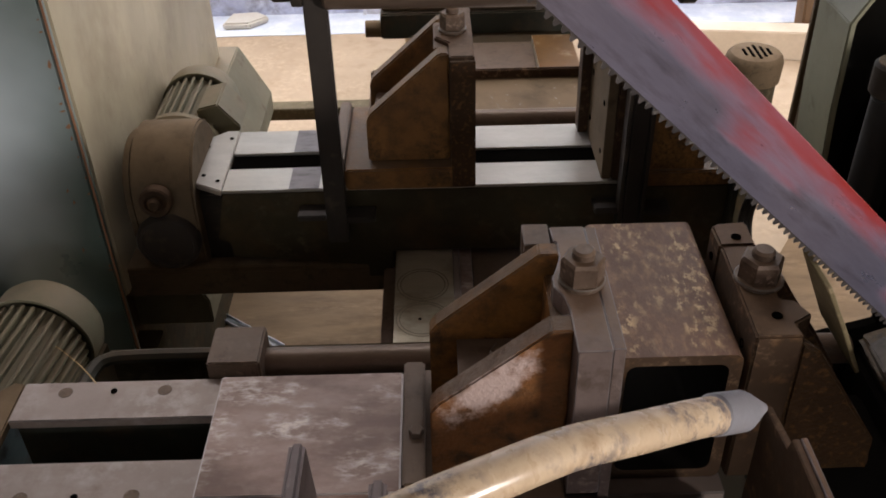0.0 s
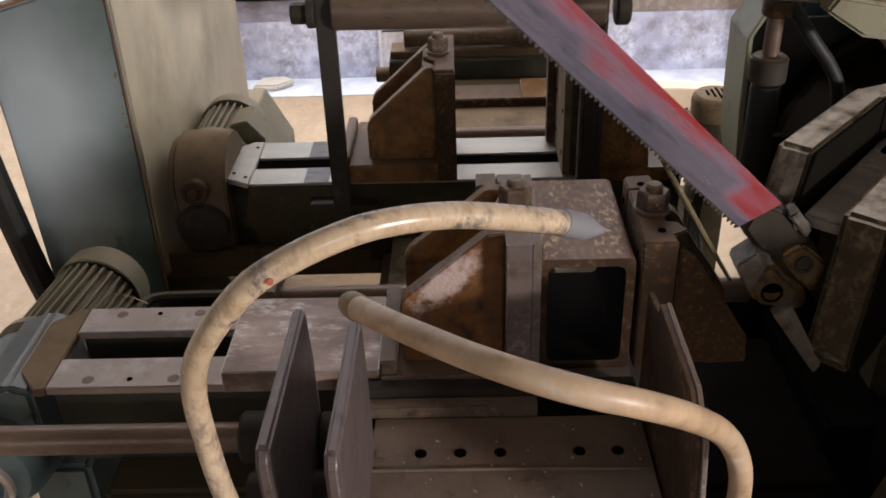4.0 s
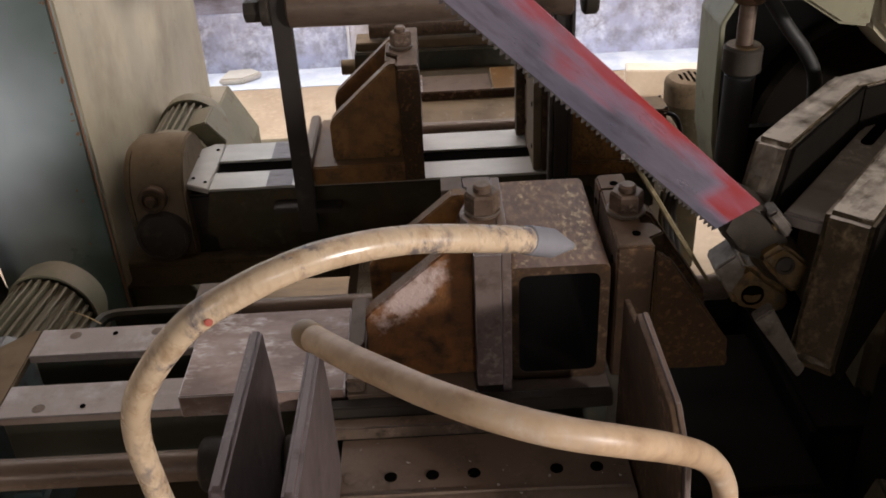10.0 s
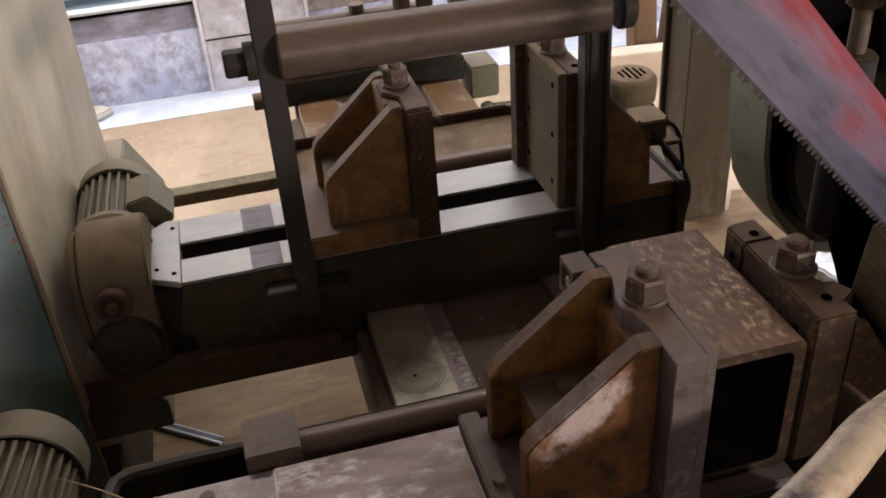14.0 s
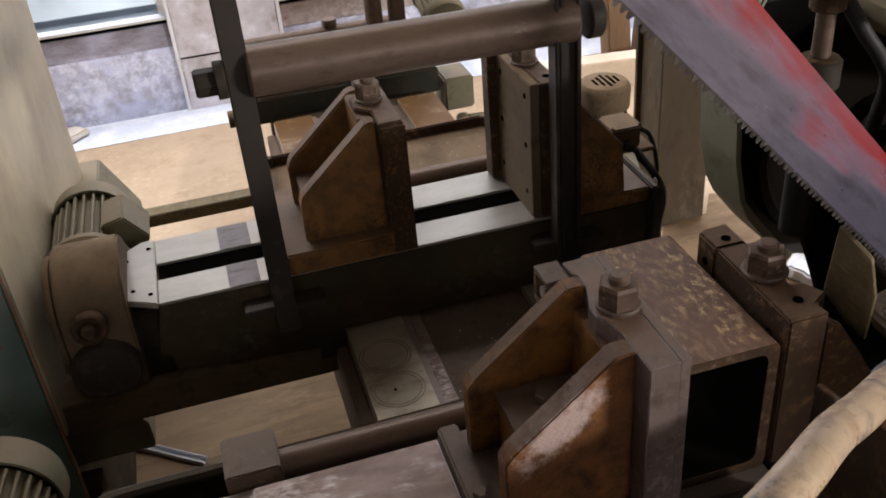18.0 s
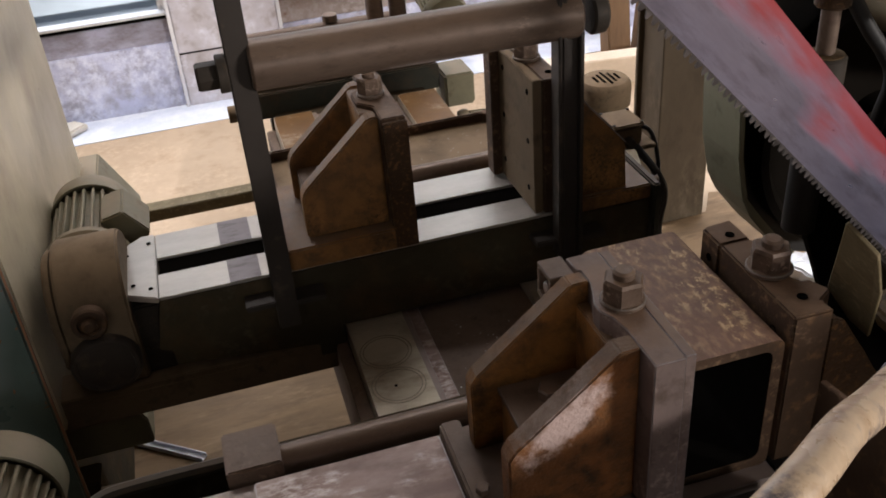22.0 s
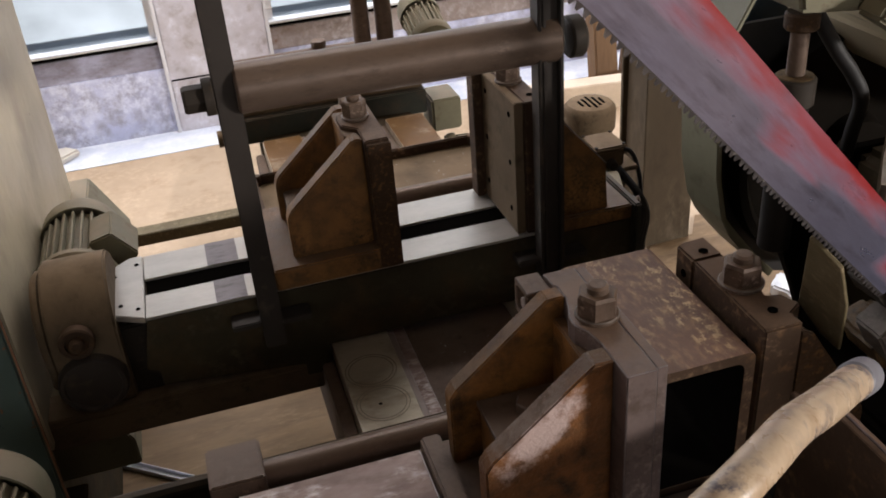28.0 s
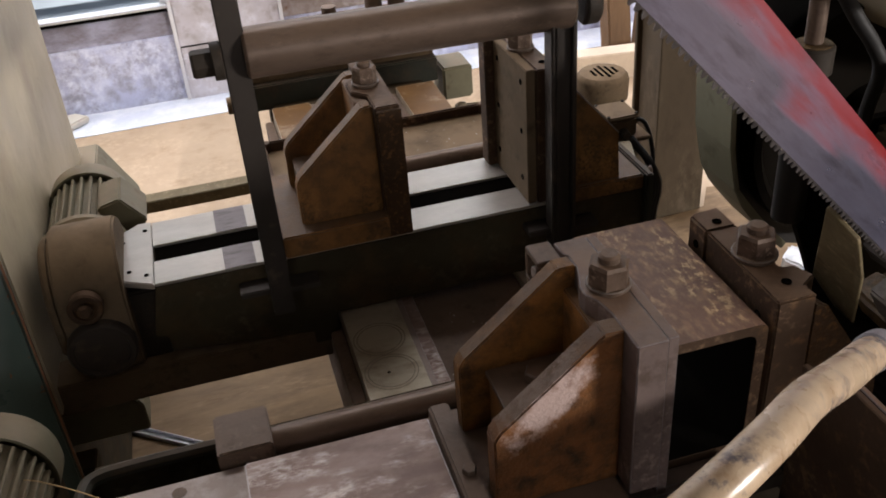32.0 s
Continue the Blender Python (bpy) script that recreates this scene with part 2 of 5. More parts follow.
YELLOW = mat("rusty_ochre_casting", (0.33, 0.150, 0.038), (0.135, 0.060, 0.018), 0.55, 0, 8, 1.2, (0.050, 0.026, 0.012), 20, 0.56, 0.10, 0.7, 200, dust=(0.128, 0.080, 0.048), dust_amount=0.97, gloss=0.3, flake=((0.055, 0.028, 0.012), 34, 0.50, 0.10, 8, 0.49))
# Darker copy of YELLOW: weaker light on the carriage is in the tone.
OCHRE_SHADED = mat("shaded_ochre_casting", (0.285, 0.138, 0.042), (0.115, 0.055, 0.018), 0.55, 0, 9, 1.2, (0.058, 0.031, 0.014), 24, 0.59, 0.14, 0.7, 180, dust=(0.140, 0.088, 0.053), dust_amount=0.95, gloss=0.3, flake=((0.032, 0.018, 0.009), 150, 0.56, 0.12, 8, 0.52))
RUSTY = mat("worn_rusty_casting", (0.24, 0.098, 0.030), (0.085, 0.037, 0.015), 0.5, 0.1, 11, 1.2, (0.042, 0.022, 0.011), 26, 0.55, 0.10, 0.8, 220, dust=(0.118, 0.076, 0.048), dust_amount=0.95, patch=((0.030, -0.078, 0.168), -42, (0.066, 0.2, 0.028), (0.44, 0.33, 0.295), True))
RUST_DARK = mat("dark_rusty_casting", (0.060, 0.031, 0.014), (0.024, 0.013, 0.007), 0.6, 0, 14, 1.1, (0.115, 0.058, 0.020), 120, 0.58, 0.05, 1.0, 180, dust=(0.11, 0.075, 0.05), dust_amount=0.9, gloss=0.2)
# Darker than BROWN: shade on the fixed jaw is in the tone.
BROWN_DARK = mat("dark_brown_steel", (0.060, 0.035, 0.021), (0.028, 0.017, 0.010), 0.65, 0.05, 9, 1.0, (0.105, 0.056, 0.026), 40, 0.62, 0.08, 0.25, 120, dust=(0.140, 0.086, 0.052), dust_amount=0.85, gloss=0.15, flake=((0.19, 0.125, 0.08), 80, 0.58, 0.07, 9, 0.54))
POST = mat("drab_post_paint", (0.088, 0.066, 0.043), (0.050, 0.037, 0.023), 0.65, 0, 3, 1.1, (0.036, 0.026, 0.016), 12, 0.64, 0.14, 0.15, 80, (1, 1, 0.5), gloss=0.15, flake=((0.12, 0.095, 0.065), 30, 0.57, 0.1, 4, 0.53))
# Concrete toned darker: the machine's shade is put into the colour.
SHADED_FLOOR = mat("shaded_floor_concrete", (0.25, 0.165, 0.090), (0.135, 0.088, 0.048), 0.85, 0, 4, 1.1, (0.10, 0.066, 0.038), 9, 0.64, 0.14, 0.4, 60, (0.5, 2, 1), flake=((0.30, 0.205, 0.12), 40, 0.58, 0.12, 6, 0.52))
GUARD_PAINT = mat("guard_paint", (0.195, 0.190, 0.128), (0.120, 0.115, 0.074), 0.5, 0, 3, 1.0, (0.085, 0.070, 0.043), 18, 0.66, 0.1, 0.1, 90, gloss=0.3)
OLIVE = mat("olive_worn_plate", (0.150, 0.120, 0.068), (0.085, 0.066, 0.037), 0.7, 0, 14, 1.1, (0.19, 0.15, 0.09), 70, 0.60, 0.06, 0.4, 120, gloss=0.1)
BROWN2 = mat("violet_brown_steel", (0.140, 0.108, 0.105), (0.088, 0.066, 0.062), 0.42, 0.4, 8, 0.8, (0.05, 0.036, 0.031), 30, 0.66, 0.08, 0.1, 120, flake=((0.24, 0.20, 0.19), 70, 0.62, 0.06, 9, 0.54))
PURPLE = mat("blued_steel", (0.175, 0.130, 0.118), (0.100, 0.072, 0.063), 0.48, 0.18, 9, 1.0, (0.070, 0.048, 0.037), 34, 0.60, 0.09, 0.15, 160, dust=(0.175, 0.106, 0.065), dust_amount=0.95, gloss=0.4, flake=((0.30, 0.24, 0.21), 90, 0.58, 0.06, 10, 0.52))
NUT = mat("nut_steel", (0.112, 0.074, 0.053), (0.054, 0.035, 0.024), 0.48, 0.2, 20, 1.0, (0.050, 0.028, 0.016), 60, 0.58, 0.08, 0.2, 220, dust=(0.140, 0.088, 0.054), dust_amount=0.85, flake=((0.23, 0.17, 0.13), 110, 0.58, 0.05, 20, 0.52))
HOSE = mat("yellowed_hose", (0.54, 0.415, 0.290), (0.38, 0.270, 0.170), 0.27, 0, 9, 1.1, (0.30, 0.20, 0.12), 50, 0.60, 0.10, 0.08, 120, (1, 1, 0.6), flake=((0.13, 0.108, 0.108), 60, 0.535, 0.05, 14, 0.53), gloss=0.6)
HOSE_PALE = mat("pale_hose", (0.51, 0.365, 0.240), (0.37, 0.245, 0.150), 0.42, 0, 9, 1.1, (0.29, 0.185, 0.11), 40, 0.58, 0.12, 0.08, 120, flake=((0.62, 0.51, 0.41), 40, 0.55, 0.10, 9, 0.56), gloss=0.5)
GREY_PLASTIC = mat("grey_plastic", (0.20, 0.195, 0.215), (0.15, 0.145, 0.16), 0.5, 0, 14)
BROWN_CAP = mat("brown_cap", (0.24, 0.165, 0.095), (0.16, 0.11, 0.06), 0.45, 0, 14)
BLACK = mat("black_rubber", (0.014, 0.013, 0.012), (0.009, 0.008, 0.008), 0.6, 0, 10)
# Near-black paint; stands for the shade inside holes, slots and gaps.
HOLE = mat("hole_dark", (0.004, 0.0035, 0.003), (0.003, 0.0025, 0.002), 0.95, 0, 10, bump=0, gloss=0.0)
# Near-black that stands for deep shade on bore, arm sides and housings.
SHADE_BLACK = mat("shade_black", (0.0075, 0.006, 0.0045), (0.004, 0.0032, 0.0025), 0.9, 0, 16, gloss=0.03)
# Upward faces paler than bare iron: top light painted in with the dust.
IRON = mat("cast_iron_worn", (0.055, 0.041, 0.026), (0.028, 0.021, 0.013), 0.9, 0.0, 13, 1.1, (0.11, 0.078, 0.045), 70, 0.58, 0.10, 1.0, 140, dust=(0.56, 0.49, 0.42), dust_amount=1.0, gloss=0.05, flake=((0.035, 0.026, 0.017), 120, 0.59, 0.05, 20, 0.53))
SLOT_STEEL = mat("pale_slotted_steel", (0.26, 0.225, 0.20), (0.165, 0.14, 0.12), 0.55, 0.15, 9, 1.1, (0.16, 0.13, 0.11), 40, 0.60, 0.10, 0.2, 140, flake=((0.46, 0.40, 0.36), 70, 0.57, 0.08, 8, 0.53))
GREY_ARM = mat("grey_arm_steel", (0.120, 0.102, 0.088), (0.066, 0.055, 0.046), 0.5, 0.3, 14, 1.0, (0.17, 0.148, 0.13), 40, 0.6, 0.1, 0.3, 120, flake=((0.04, 0.032, 0.024), 50, 0.56, 0.08, 15, 0.5))
GREASE = mat("greasy_block", (0.130, 0.075, 0.024), (0.042, 0.027, 0.013), 0.45, 0.05, 26, 1.1, (0.020, 0.015, 0.010), 50, 0.56, 0.08, 0.9, 120)
WOOD = mat("brown_wood", (0.20, 0.125, 0.07), (0.11, 0.065, 0.037), 0.8, 0, 5, 0.9, None, bump=0.3, bump_scale=60, stretch=(4, 4, 0.6))
PLANK = mat("pale_board", (0.78, 0.67, 0.54), (0.5, 0.40, 0.29), 0.8, 0, 4, 0.8)
BLUE = mat("blue_enamel", (0.03, 0.06, 0.085), (0.018, 0.033, 0.05), 0.4, 0, 6)
OCHRE_OIL = mat("oil_stained_rail", (0.21, 0.105, 0.032), (0.11, 0.055, 0.019), 0.35, 0.1, 8, 1.0, (0.34, 0.27, 0.19), 16, 0.64, 0.08, 0.05, 100)
RED_GLASS = mat("red_glass", (0.20, 0.015, 0.012), (0.10, 0.008, 0.008), 0.12, 0, 10, gloss=0.8, bump=0)
PAPER = mat("paper_scrap", (0.8, 0.76, 0.68), (0.6, 0.55, 0.46), 0.8, 0, 20)
RED = mat("red_mark", (0.34, 0.045, 0.035), (0.30, 0.12, 0.08), 0.6, 0, 120, 1.2)
STRAW = mat("straw", (0.55, 0.38, 0.18), (0.4, 0.26, 0.11), 0.7, 0, 30)
GLASS = bpy.data.materials.new("window_glass")
GLASS.use_nodes = True
GLASS.node_tree.nodes["Principled BSDF"].inputs["Transmission Weight"].default_value = 1.0
GLASS.node_tree.nodes["Principled BSDF"].inputs["Roughness"].default_value = 0.35
GLASS.node_tree.nodes["Principled BSDF"].inputs["IOR"].default_value = 1.1
frost, frost_tone = GLASS.node_tree.nodes.new("ShaderNodeTexNoise"), GLASS.node_tree.nodes.new("ShaderNodeMapRange")
frost.inputs["Scale"].default_value, frost.inputs["Detail"].default_value = 9.0, 6
frost_tone.inputs[1].default_value, frost_tone.inputs[2].default_value, frost_tone.inputs[3].default_value, frost_tone.inputs[4].default_value = 0.35, 0.65, 0.10, 0.21
GLASS.node_tree.links.new(frost.outputs["Fac"], frost_tone.inputs[0])
frost_blue = GLASS.node_tree.nodes.new("ShaderNodeCombineColor")
for k, share in enumerate((0.80, 0.93, 1.0)):
    tint = GLASS.node_tree.nodes.new("ShaderNodeMath")
    tint.operation = "MULTIPLY"
    tint.inputs[1].default_value = share
    GLASS.node_tree.links.new(frost_tone.outputs[0], tint.inputs[0])
    GLASS.node_tree.links.new(tint.outputs[0], frost_blue.inputs[k])
GLASS.node_tree.links.new(frost_blue.outputs[0], GLASS.node_tree.nodes["Principled BSDF"].inputs["Base Color"])


def blade_material():
    """Bare grey-violet steel towards the teeth, worn red paint along the back, a solid red end."""
    m = mat("saw_blade_steel", (0.385, 0.385, 0.545), (0.235, 0.230, 0.330), 0.30, 0.78, 10, 1.0, (0.14, 0.13, 0.165), 24, 0.64, 0.14, 0.06, 160, (0.4, 2, 2), rough_var=0.09, gloss=0.6)
    n, l = m.node_tree.nodes, m.node_tree.links
    b = n["Principled BSDF"]
    old = b.inputs["Base Color"].links[0].from_socket
    tc, sep = n.new("ShaderNodeTexCoord"), n.new("ShaderNodeSeparateXYZ")
    l.new(tc.outputs["Object"], sep.inputs[0])
    mp = n.new("ShaderNodeMapping")
    mp.inputs["Scale"].default_value = (7, 45, 10)
    l.new(tc.outputs["Object"], mp.inputs[0])
    nz = n.new("ShaderNodeTexNoise")
    nz.inputs["Scale"].default_value, nz.inputs["Detail"].default_value = 1.0, 7
    l.new(mp.outputs[0], nz.inputs["Vector"])
    wide = n.new("ShaderNodeTexNoise")
    wide.inputs["Scale"].default_value, wide.inputs["Detail"].default_value = 5.0, 3
    l.new(tc.outputs["Object"], wide.inputs["Vector"])

    def op(kind, a, c, clamp=False):
        x = n.new("ShaderNodeMath")
        x.operation, x.use_clamp = kind, clamp
        for i, v in enumerate((a, c)):
            if isinstance(v, (int, float)):
                x.inputs[i].default_value = v
            else:
                l.new(v, x.inputs[i])
        return x.outputs[0]

    v = op("ADD", op("MULTIPLY", sep.outputs[1], 14.0), op("MULTIPLY", op("SUBTRACT", nz.outputs["Fac"], 0.5), 1.1))
    v = op("ADD", v, op("MULTIPLY", op("SUBTRACT", wide.outputs["Fac"], 0.5), 0.9))
    end = op("MULTIPLY", op("SUBTRACT", 0.075, sep.outputs[0]), 40.0, True)
    end = op("MULTIPLY", end, op("MULTIPLY", op("SUBTRACT", op("ADD", sep.outputs[1], op("MULTIPLY", nz.outputs["Fac"], 0.02)), 0.026), 70.0, True))
    f = op("MAXIMUM", op("MULTIPLY", op("SUBTRACT", v, 0.50), 2.6, True), end)
    x = n.new("ShaderNodeMix")
    x.data_type = "RGBA"
    l.new(op("MULTIPLY", f, op("ADD", 0.45, op("MULTIPLY", nz.outputs["Fac"], 0.75)), True), x.inputs[0])
    l.new(old, x.inputs[6])
    x.inputs[7].default_value = (0.31, 0.018, 0.013, 1)
    l.new(x.outputs[2], b.inputs["Base Color"])
    l.new(op("SUBTRACT", 0.78, op("MULTIPLY", f, 0.74)), b.inputs["Metallic"])
    return m


BLADE = blade_material()
TOOTH = mat("tooth_steel", (0.13, 0.12, 0.125), (0.07, 0.062, 0.06), 0.4, 0.6, 30, 0.9, (0.4, 0.38, 0.36), 90, 0.66, 0.05, 0.05, 120)

def edge_of(m, wear, at):
    """The bare, rubbed edge that goes with a worn metal: the same dark tone, broken by bright metal."""
    return mat(m.name + "_edge", wear, tuple(c * 0.45 for c in wear), 0.4, 0.5, 14, 1.0, tuple(c * 0.5 for c in wear), 26, at, 0.10, 0.05, 120)


EDGES = {PURPLE: edge_of(PURPLE, (0.36, 0.31, 0.30), 0.50), BROWN: edge_of(BROWN, (0.23, 0.175, 0.145), 0.48), PLATE: edge_of(PLATE, (0.55, 0.49, 0.47), 0.58),
         STEEL: edge_of(STEEL, (0.42, 0.37, 0.35), 0.54), TEAL: edge_of(TEAL, (0.22, 0.15, 0.09), 0.46), NUT: edge_of(NUT, (0.24, 0.20, 0.17), 0.50)}

# ---- building helpers ----
ROOTS = {}
PLACE = []  # while a matrix stands here, things are drawn in their own frame and set down by it


def thing(name, loc, label, category, group="", kind=""):
    ob = new(name)
    ob.empty_display_size = 0.05
    loc = PLACE[0] @ Vector(loc) if PLACE else Vector(loc)
    ob.location = loc
    ROOTS[ob.name] = Vector(loc)
    return tagged(ob, label, category, group, kind)


def part(name, bm, material, parent=None, label="", smooth=False):
    """One mesh object of a bmesh drawn in world metres, under a thing or a part."""
    me = bpy.data.meshes.new(name)
    base = ROOTS.get(parent.name, Vector()) if parent else Vector()
    if PLACE:
        bmesh.ops.transform(bm, matrix=PLACE[0], verts=bm.verts)
    bmesh.ops.translate(bm, verts=bm.verts, vec=-base)
    bmesh.ops.recalc_face_normals(bm, faces=bm.faces)
    if smooth:
        for f in bm.faces:
            f.smooth = True
        for e in bm.edges:
            if len(e.link_faces) == 2 and e.calc_face_angle(0) > 0.6:
                e.smooth = False
    bm.to_mesh(me)
    bm.free()
    me.materials.append(material)
    if material in EDGES:
        me.materials.append(EDGES[material])
        for f in me.polygons:
            v = [me.vertices[i].co for i in f.vertices]
            longest = max((v[i] - v[i - 1]).length for i in range(len(v)))
            if f.area / longest < 0.0026:
                f.material_index = 1
    ob = new(name, me)
    if parent:
        ob.parent = parent
        ROOTS[ob.name] = base
    if label:
        ob["label"] = label
    return ob


def solo(name, bm, material, label, category, group="", kind="", smooth=False):
    """A thing that is one mesh."""
    return tagged(part(name, bm, material, None, "", smooth), label, category, group, kind)


def bev(bm, r, seg=2):
    if r:
        bmesh.ops.bevel(bm, geom=[e for e in bm.edges if len(e.link_faces) == 2 and e.calc_face_angle(0) > 0.5], offset=r, segments=seg, affect="EDGES", clamp_overlap=True)
    return bm


def box(x0, x1, y0, y1, z0, z1, r=0.002, seg=2):
    bm = bmesh.new()
    bmesh.ops.create_cube(bm, size=1)
    bmesh.ops.scale(bm, verts=bm.verts, vec=(x1 - x0, y1 - y0, z1 - z0))
    bmesh.ops.translate(bm, verts=bm.verts, vec=((x0 + x1) / 2, (y0 + y1) / 2, (z0 + z1) / 2))
    return bev(bm, r, seg)


def prism(points, axis, a0, a1, r=0.002, seg=2):
    """A polygon, given in the other two axes in their order, pushed from a0 to a1 along axis."""
    bm = bmesh.new()

    def place(p, a):
        return {"x": (a, *p), "y": (p[0], a, p[1]), "z": (*p, a)}[axis]

    lo, hi = [bm.verts.new(place(p, a0)) for p in points], [bm.verts.new(place(p, a1)) for p in points]
    bm.faces.new(lo), bm.faces.new(hi)
    for i in range(len(points)):
        j = (i + 1) % len(points)
        bm.faces.new((lo[i], lo[j], hi[j], hi[i]))
    bmesh.ops.recalc_face_normals(bm, faces=bm.faces)
    return bev(bm, r, seg)


def lathe(p0, p1, profile, seg=32):
    """A turned body: profile of (fraction of the way or metres from p0, radius), metres along the axis from p0 towards p1."""
    p0, p1 = Vector(p0), Vector(p1)
    q = (p1 - p0).normalized().to_track_quat("Z", "Y")
    bm = bmesh.new()
    rings = []
    for h, rad in profile:
        if rad <= 1e-6:
            rings.append([bm.verts.new(p0 + q @ Vector((0, 0, h)))])
        else:
            rings.append([bm.verts.new(p0 + q @ Vector((rad * math.cos(2 * math.pi * i / seg), rad * math.sin(2 * math.pi * i / seg), h))) for i in range(seg)])
    for a, b in zip(rings, rings[1:]):
        for i in range(seg):
            j = (i + 1) % seg
            if len(a) == 1 and len(b) > 1:
                bm.faces.new((a[0], b[i], b[j]))
            elif len(b) == 1 and len(a) > 1:
                bm.faces.new((a[i], a[j], b[0]))
            elif len(a) > 1:
                bm.faces.new((a[i], a[j], b[j], b[i]))
    for ring in (rings[0], rings[-1]):
        if len(ring) > 1:
            bm.faces.new(ring)
    return bm


def cyl(p0, p1, r, seg=28, c=0.0015):
    h = (Vector(p1) - Vector(p0)).length
    c = min(c, h / 3, r / 3)
    return lathe(p0, p1, [(0, r - c), (c, r), (h - c, r), (h, r - c)], seg)


def pipe(points, r, seg=14, sub=8):
    """A round body along a smooth line through points; r may be a list, one radius a point."""
    P = [Vector(p) for p in points]
    R = r if isinstance(r, (list, tuple)) else [r] * len(P)
    line, rad = [], []
    for i in range(len(P) - 1):
        a, b, c, d = P[max(i - 1, 0)], P[i], P[i + 1], P[min(i + 2, len(P) - 1)]
        for k in range(sub):
            t = k / sub
            line.append(0.5 * (2 * b + (c - a) * t + (2 * a - 5 * b + 4 * c - d) * t * t + (3 * b - a - 3 * c + d) * t ** 3))
            rad.append(R[i] + (R[i + 1] - R[i]) * t)
    line.append(P[-1]), rad.append(R[-1])
    bm = bmesh.new()
    rings, up = [], Vector((0.3, 0.2, 1)).normalized()
    for i, p in enumerate(line):
        d = (line[min(i + 1, len(line) - 1)] - line[max(i - 1, 0)]).normalized()
        s = d.cross(up).normalized()
        up = s.cross(d).normalized()
        rings.append([bm.verts.new(p + rad[i] * (math.cos(2 * math.pi * k / seg) * s + math.sin(2 * math.pi * k / seg) * up)) for k in range(seg)])
    for a, b in zip(rings, rings[1:]):
        for k in range(seg):
            j = (k + 1) % seg
            bm.faces.new((a[k], a[j], b[j], b[k]))
    bm.faces.new(rings[0]), bm.faces.new(rings[-1])
    return bm


def rough(bm, amount, scale, cuts=4):
    """Uneven cast or greasy skin: the faces split and pushed about by noise."""
    bmesh.ops.triangulate(bm, faces=bm.faces)
    bmesh.ops.subdivide_edges(bm, edges=[e for e in bm.edges if e.calc_length() > 0.006], cuts=cuts, use_grid_fill=True)
    for v in bm.verts:
        v.co += noise.noise_vector(v.co * scale) * amount
    return bm


def joined(*bms):
    out = bmesh.new()
    for b in bms:
        me = bpy.data.meshes.new("tmp")
        b.to_mesh(me)
        b.free()
        out.from_mesh(me)
        bpy.data.meshes.remove(me)
    return out


def turned(bm, m):
    bmesh.ops.transform(bm, matrix=m, verts=bm.verts)
    return bm


def hexagon(c, axis, across, h):
    """A nut's or bolt head's body: six flats with a chamfered top. c: centre of its seat."""
    R = across / 2 / math.cos(math.pi / 6)
    bm = lathe(c, Vector(c) + Vector(axis), [(0, R), (h * 0.86, R), (h, R * 0.88)], 6)
    return bev(bm, 0.0012, 1)


def nut_set(parent, c, axis=(0, 0, 1), across=0.042, h=0.027, stud=0.0125, washer=0.0275):
    """Washer, nut and stud end on a seat at c."""
    a, c = Vector(axis), Vector(c)
    part("washer", cyl(c, c + a * 0.006, washer, 28), NUT, parent, smooth=True)
    part("nut", hexagon(c + a * 0.006, a, across, h), NUT, parent)
    part("stud", cyl(c + a * (0.006 + h * 0.9), c + a * (0.006 + h + 0.010), stud, 20, 0.003), NUT, parent, smooth=True)


def screw_hole(parent, c, axis, r):
    """A countersunk hole as a near-black disc, its shade painted, on the face at c."""
    a, c = Vector(axis), Vector(c)
    part("screw_hole", lathe(c - a * 0.001, c + a, [(0, r * 0.7), (0.0022, r * 0.72), (0.0024, r), (0.0014, r * 1.02)], 18), HOLE, parent, smooth=True)

# ---- the hall ----
S = "structure"
solo("floor", box(-4.5, 5, -2.6, BACK + 1.2, FLOOR - 0.2, FLOOR, 0), CONCRETE, "dusty tan concrete workshop floor", "floor", kind=S)
# This strip paints the sunlit floor along the wall.
solo("lit_floor_strip", box(-4.5, 5, 4.49, BACK - 0.002, FLOOR, FLOOR + 0.004, 0), LIT_FLOOR, "floor strip along the wall with daylight painted in pale blue", "floor", kind=S)
# Sheet over the floor that paints the shade around the machine.
solo("shaded_floor_patch", prism([(-0.95, 0.95), (1.75, 1.0), (1.9, 2.2), (1.78, 2.90), (1.46, 2.98), (1.38, 2.86), (1.20, 2.84), (1.04, 2.60), (0.80, 2.48), (0.62, 2.6), (0.2, 2.92), (-0.25, 2.84), (-0.62, 2.9), (-0.95, 2.5)], "z", FLOOR, FLOOR + 0.004, 0), SHADED_FLOOR, "darker floor sheet painting the shade under the machine", "floor", kind=S)
solo("wall_back_low", box(-4.5, -0.372, BACK, BACK + 0.25, FLOOR, 0.2245, 0.004), STONE, "rough blue-grey stone plinth below the windows", "wall", kind=S)
solo("wall_back_low_b", box(0.152, 5, BACK, BACK + 0.25, FLOOR, 0.2245, 0.004), STONE, "rough blue-grey stone plinth below the windows", "wall", kind=S)
solo("wall_back_course", box(-4.5, -0.372, BACK + 0.004, BACK + 0.25, 0.225, 0.336, 0.003), STONE_GREY, "dark stained stone course under the window sill", "wall", kind=S)
solo("wall_back_course_b", box(0.152, 5, BACK + 0.004, BACK + 0.25, 0.225, 0.336, 0.003), STONE_WARM, "brown stained stone course under the window sill", "wall", kind=S)
pillar = solo("pillar", box(-0.355, 0.135, BACK - 0.03, BACK + 0.25, FLOOR, 3.4, 0.006), PILLAR, "grey concrete pillar with white mortar joints", "pillar", kind=S)
